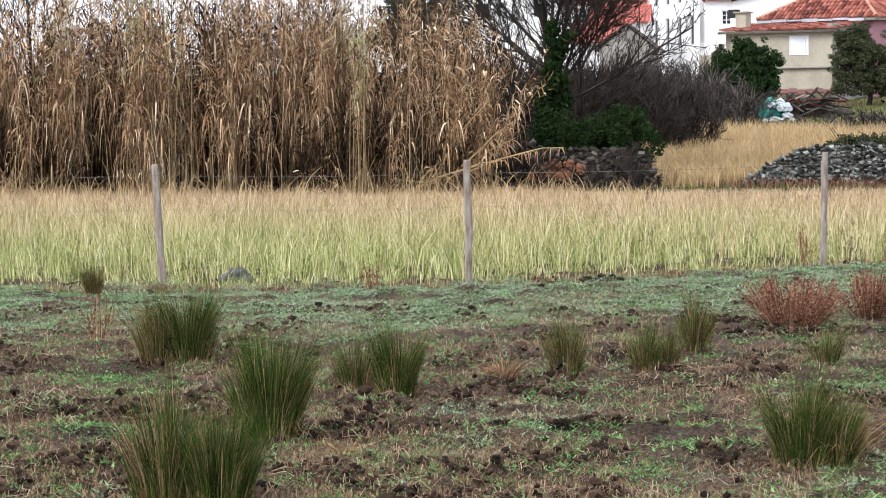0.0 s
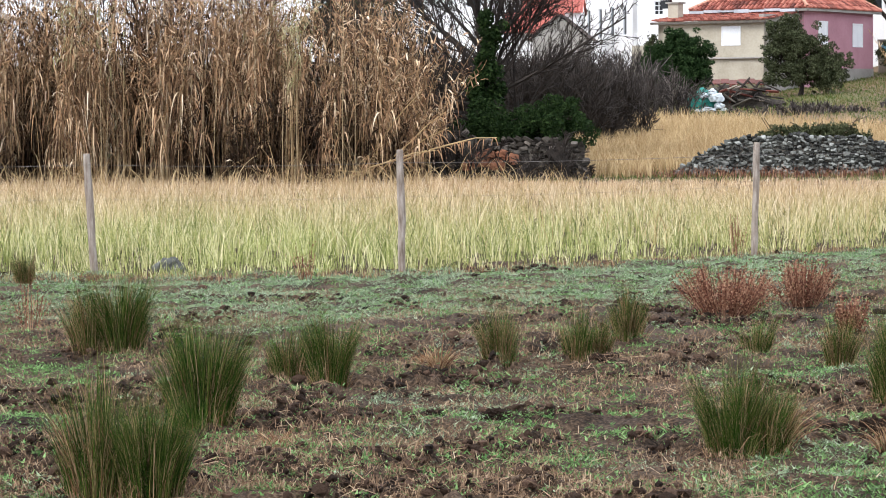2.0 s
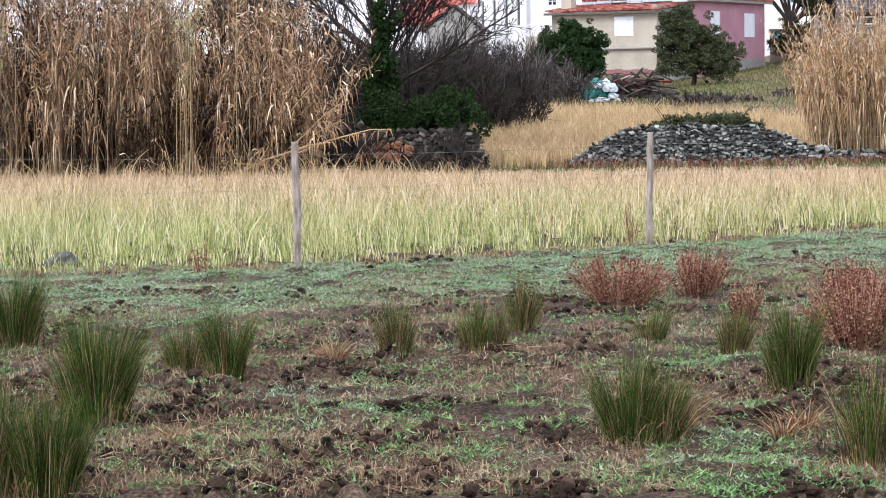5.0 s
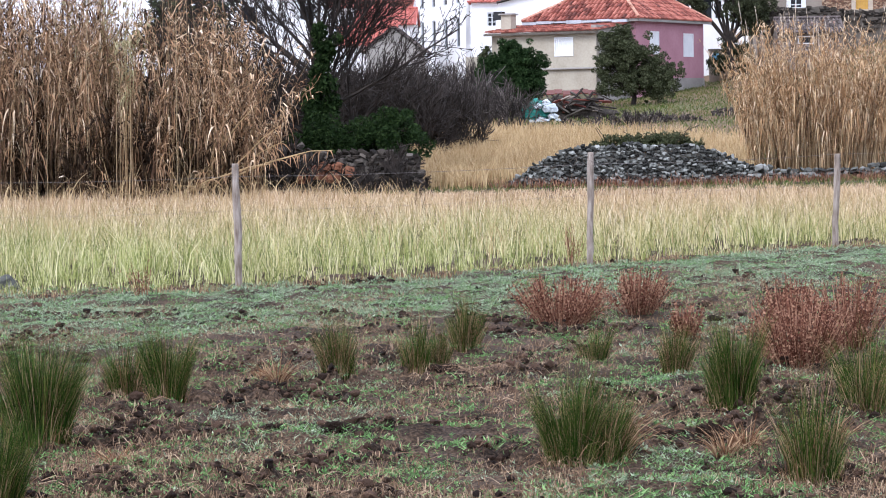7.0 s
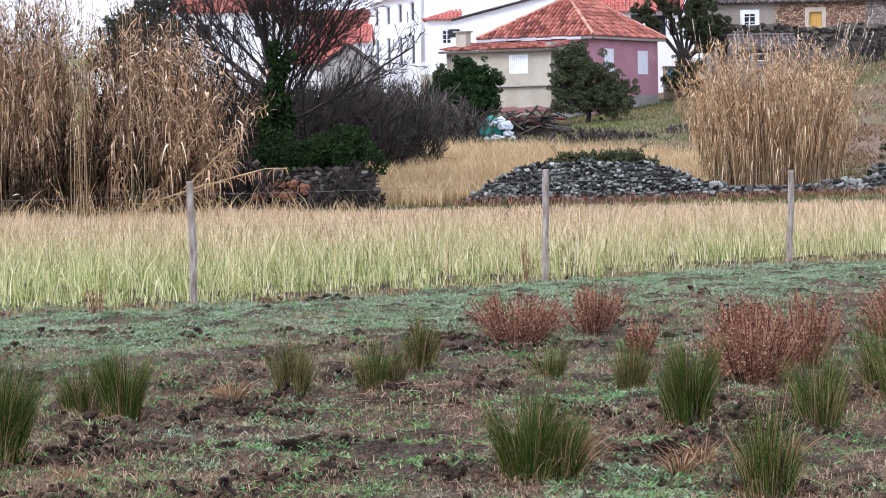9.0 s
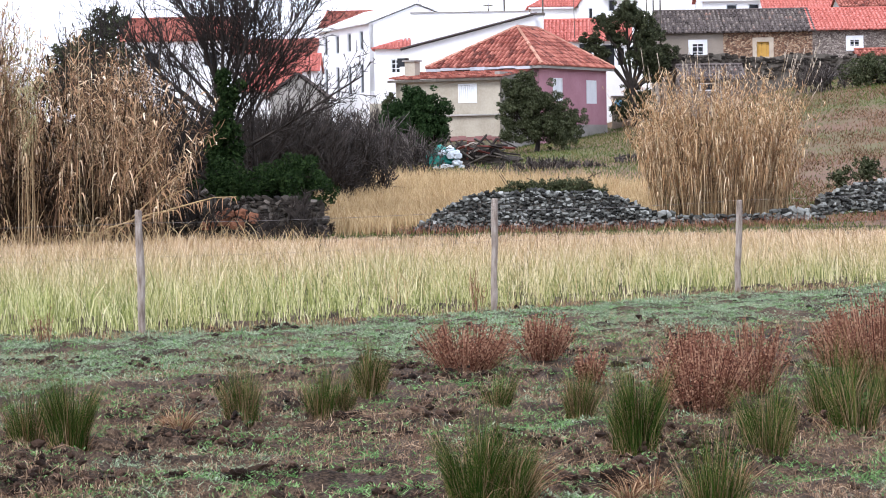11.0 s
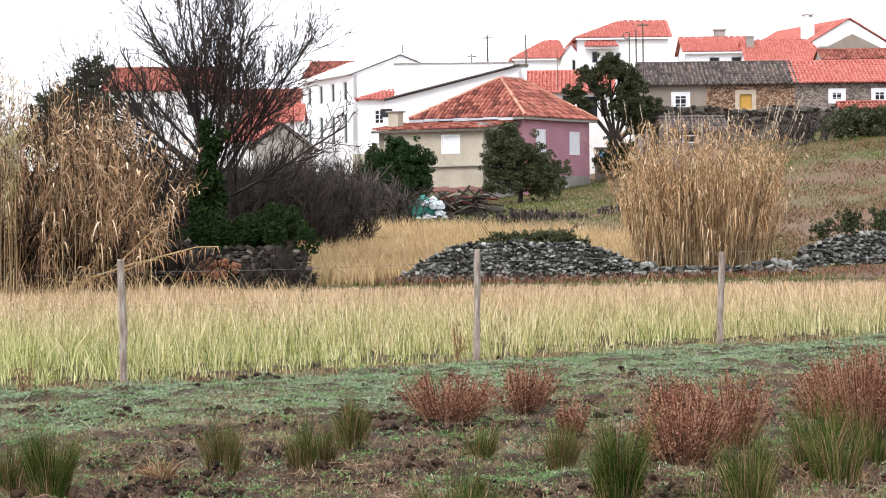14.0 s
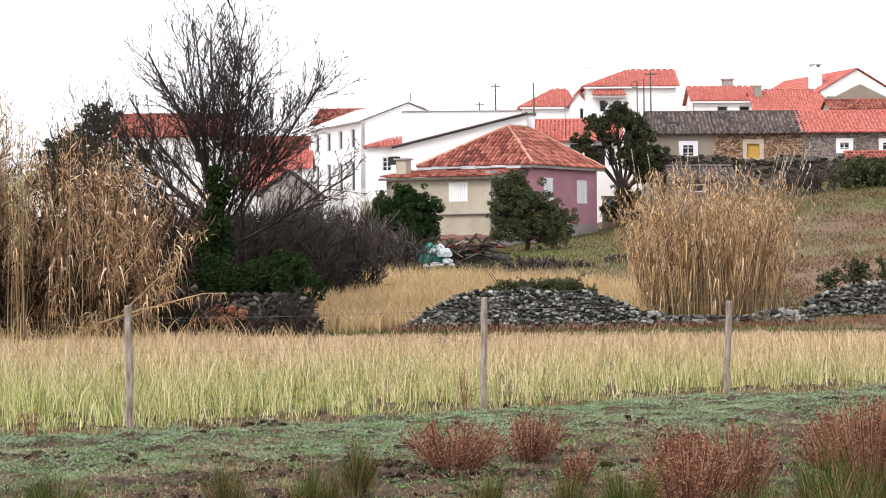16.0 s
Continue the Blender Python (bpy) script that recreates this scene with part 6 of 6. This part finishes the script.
for i, c in enumerate(FALLEN):
    P = np.array(c).reshape(3, 3)
    t = thing("fallen_cane", pose(0, 0, 0), "pale dead cane leaning out of the thicket", "cane", "fallen canes")
    mid = [P[0], (P[0] + P[1]) / 2 + [0, 0, 0.05], P[1], (P[1] + P[2]) / 2 + [0, 0, 0.06], P[2]]
    quick("stalk", *tubes([(mid, [0.022, 0.02, 0.017, 0.013, 0.009])], 5), DRYGRASS, t)
    rg = np.random.default_rng(i)
    n = 16
    f = rg.uniform(0.3, 1, n) * 2
    at = np.array([P[int(min(q, 1.99))] + (P[int(min(q, 1.99)) + 1] - P[int(min(q, 1.99))]) * (q - int(min(q, 1.99))) for q in f])
    L = rg.uniform(0.2, 0.45, n)
    u = np.linspace(0, 1, 5)[None]
    Q = np.zeros((n, 5, 3))
    sx = rg.normal(0, 0.6, (n, 1))
    Q[:, :, 0] = at[:, 0:1] + L[:, None] * sx * u
    Q[:, :, 1] = at[:, 1:2] - 0.05 * u
    Q[:, :, 2] = at[:, 2:3] + L[:, None] * (0.3 * u - 1.0 * u ** 2)
    for j in range(n):
        quick("leaf", *ribbons(Q[j:j + 1], 0.03 * np.array([[0.7, 1, 0.9, 0.6, 0.1]]), np.array([[0.9, 0.3, 0.3]])), CANELEAF, t)

# mud heaps and stones in the pasture
HEAPS = [(0.99, 15.29, 0.07, 1.3), (-1.47, 15.92, 0.08, 0.6), (-1.89, 15.90, 0.08, 0.5), (-2.92, 13.70, 0.08, 0.8), (0.45, 14.9, 0.06, 0.9)]
for i, (x, y, r, tall) in enumerate(HEAPS):
    bm = bmesh.new()
    bmesh.ops.create_icosphere(bm, subdivisions=4, radius=1)
    for v in bm.verts:
        v.co *= 1 + 0.6 * noise.fractal(v.co * 3.4 + Vector((i * 7, 0, 0)), 0.7, 2.1, 4)
        v.co = Vector((v.co.x * r * 1.2, v.co.y * r, v.co.z * r * tall))
    ob = part("mud_heap", bm, MUD, None, "dark crumbly heap of trodden mud")
    ob.matrix_basis = pose(x, y, 0.02, 0, 0, i * 40)
    tagged(ob, "", "mud heap", "mud heaps of the pasture")
for x, y, r, m in ((-6.70, 28.95, 0.17, STONE), (-0.76, 12.68, 0.04, PLASTIC), (-6.91, 29.24, 0.1, STONE)):
    bag(x, y, -0.02, r, m, "weathered field stone lying by the fence" if r > 0.05 else "small pale stone in the mud", int(r * 100), "field_stone", "stone")
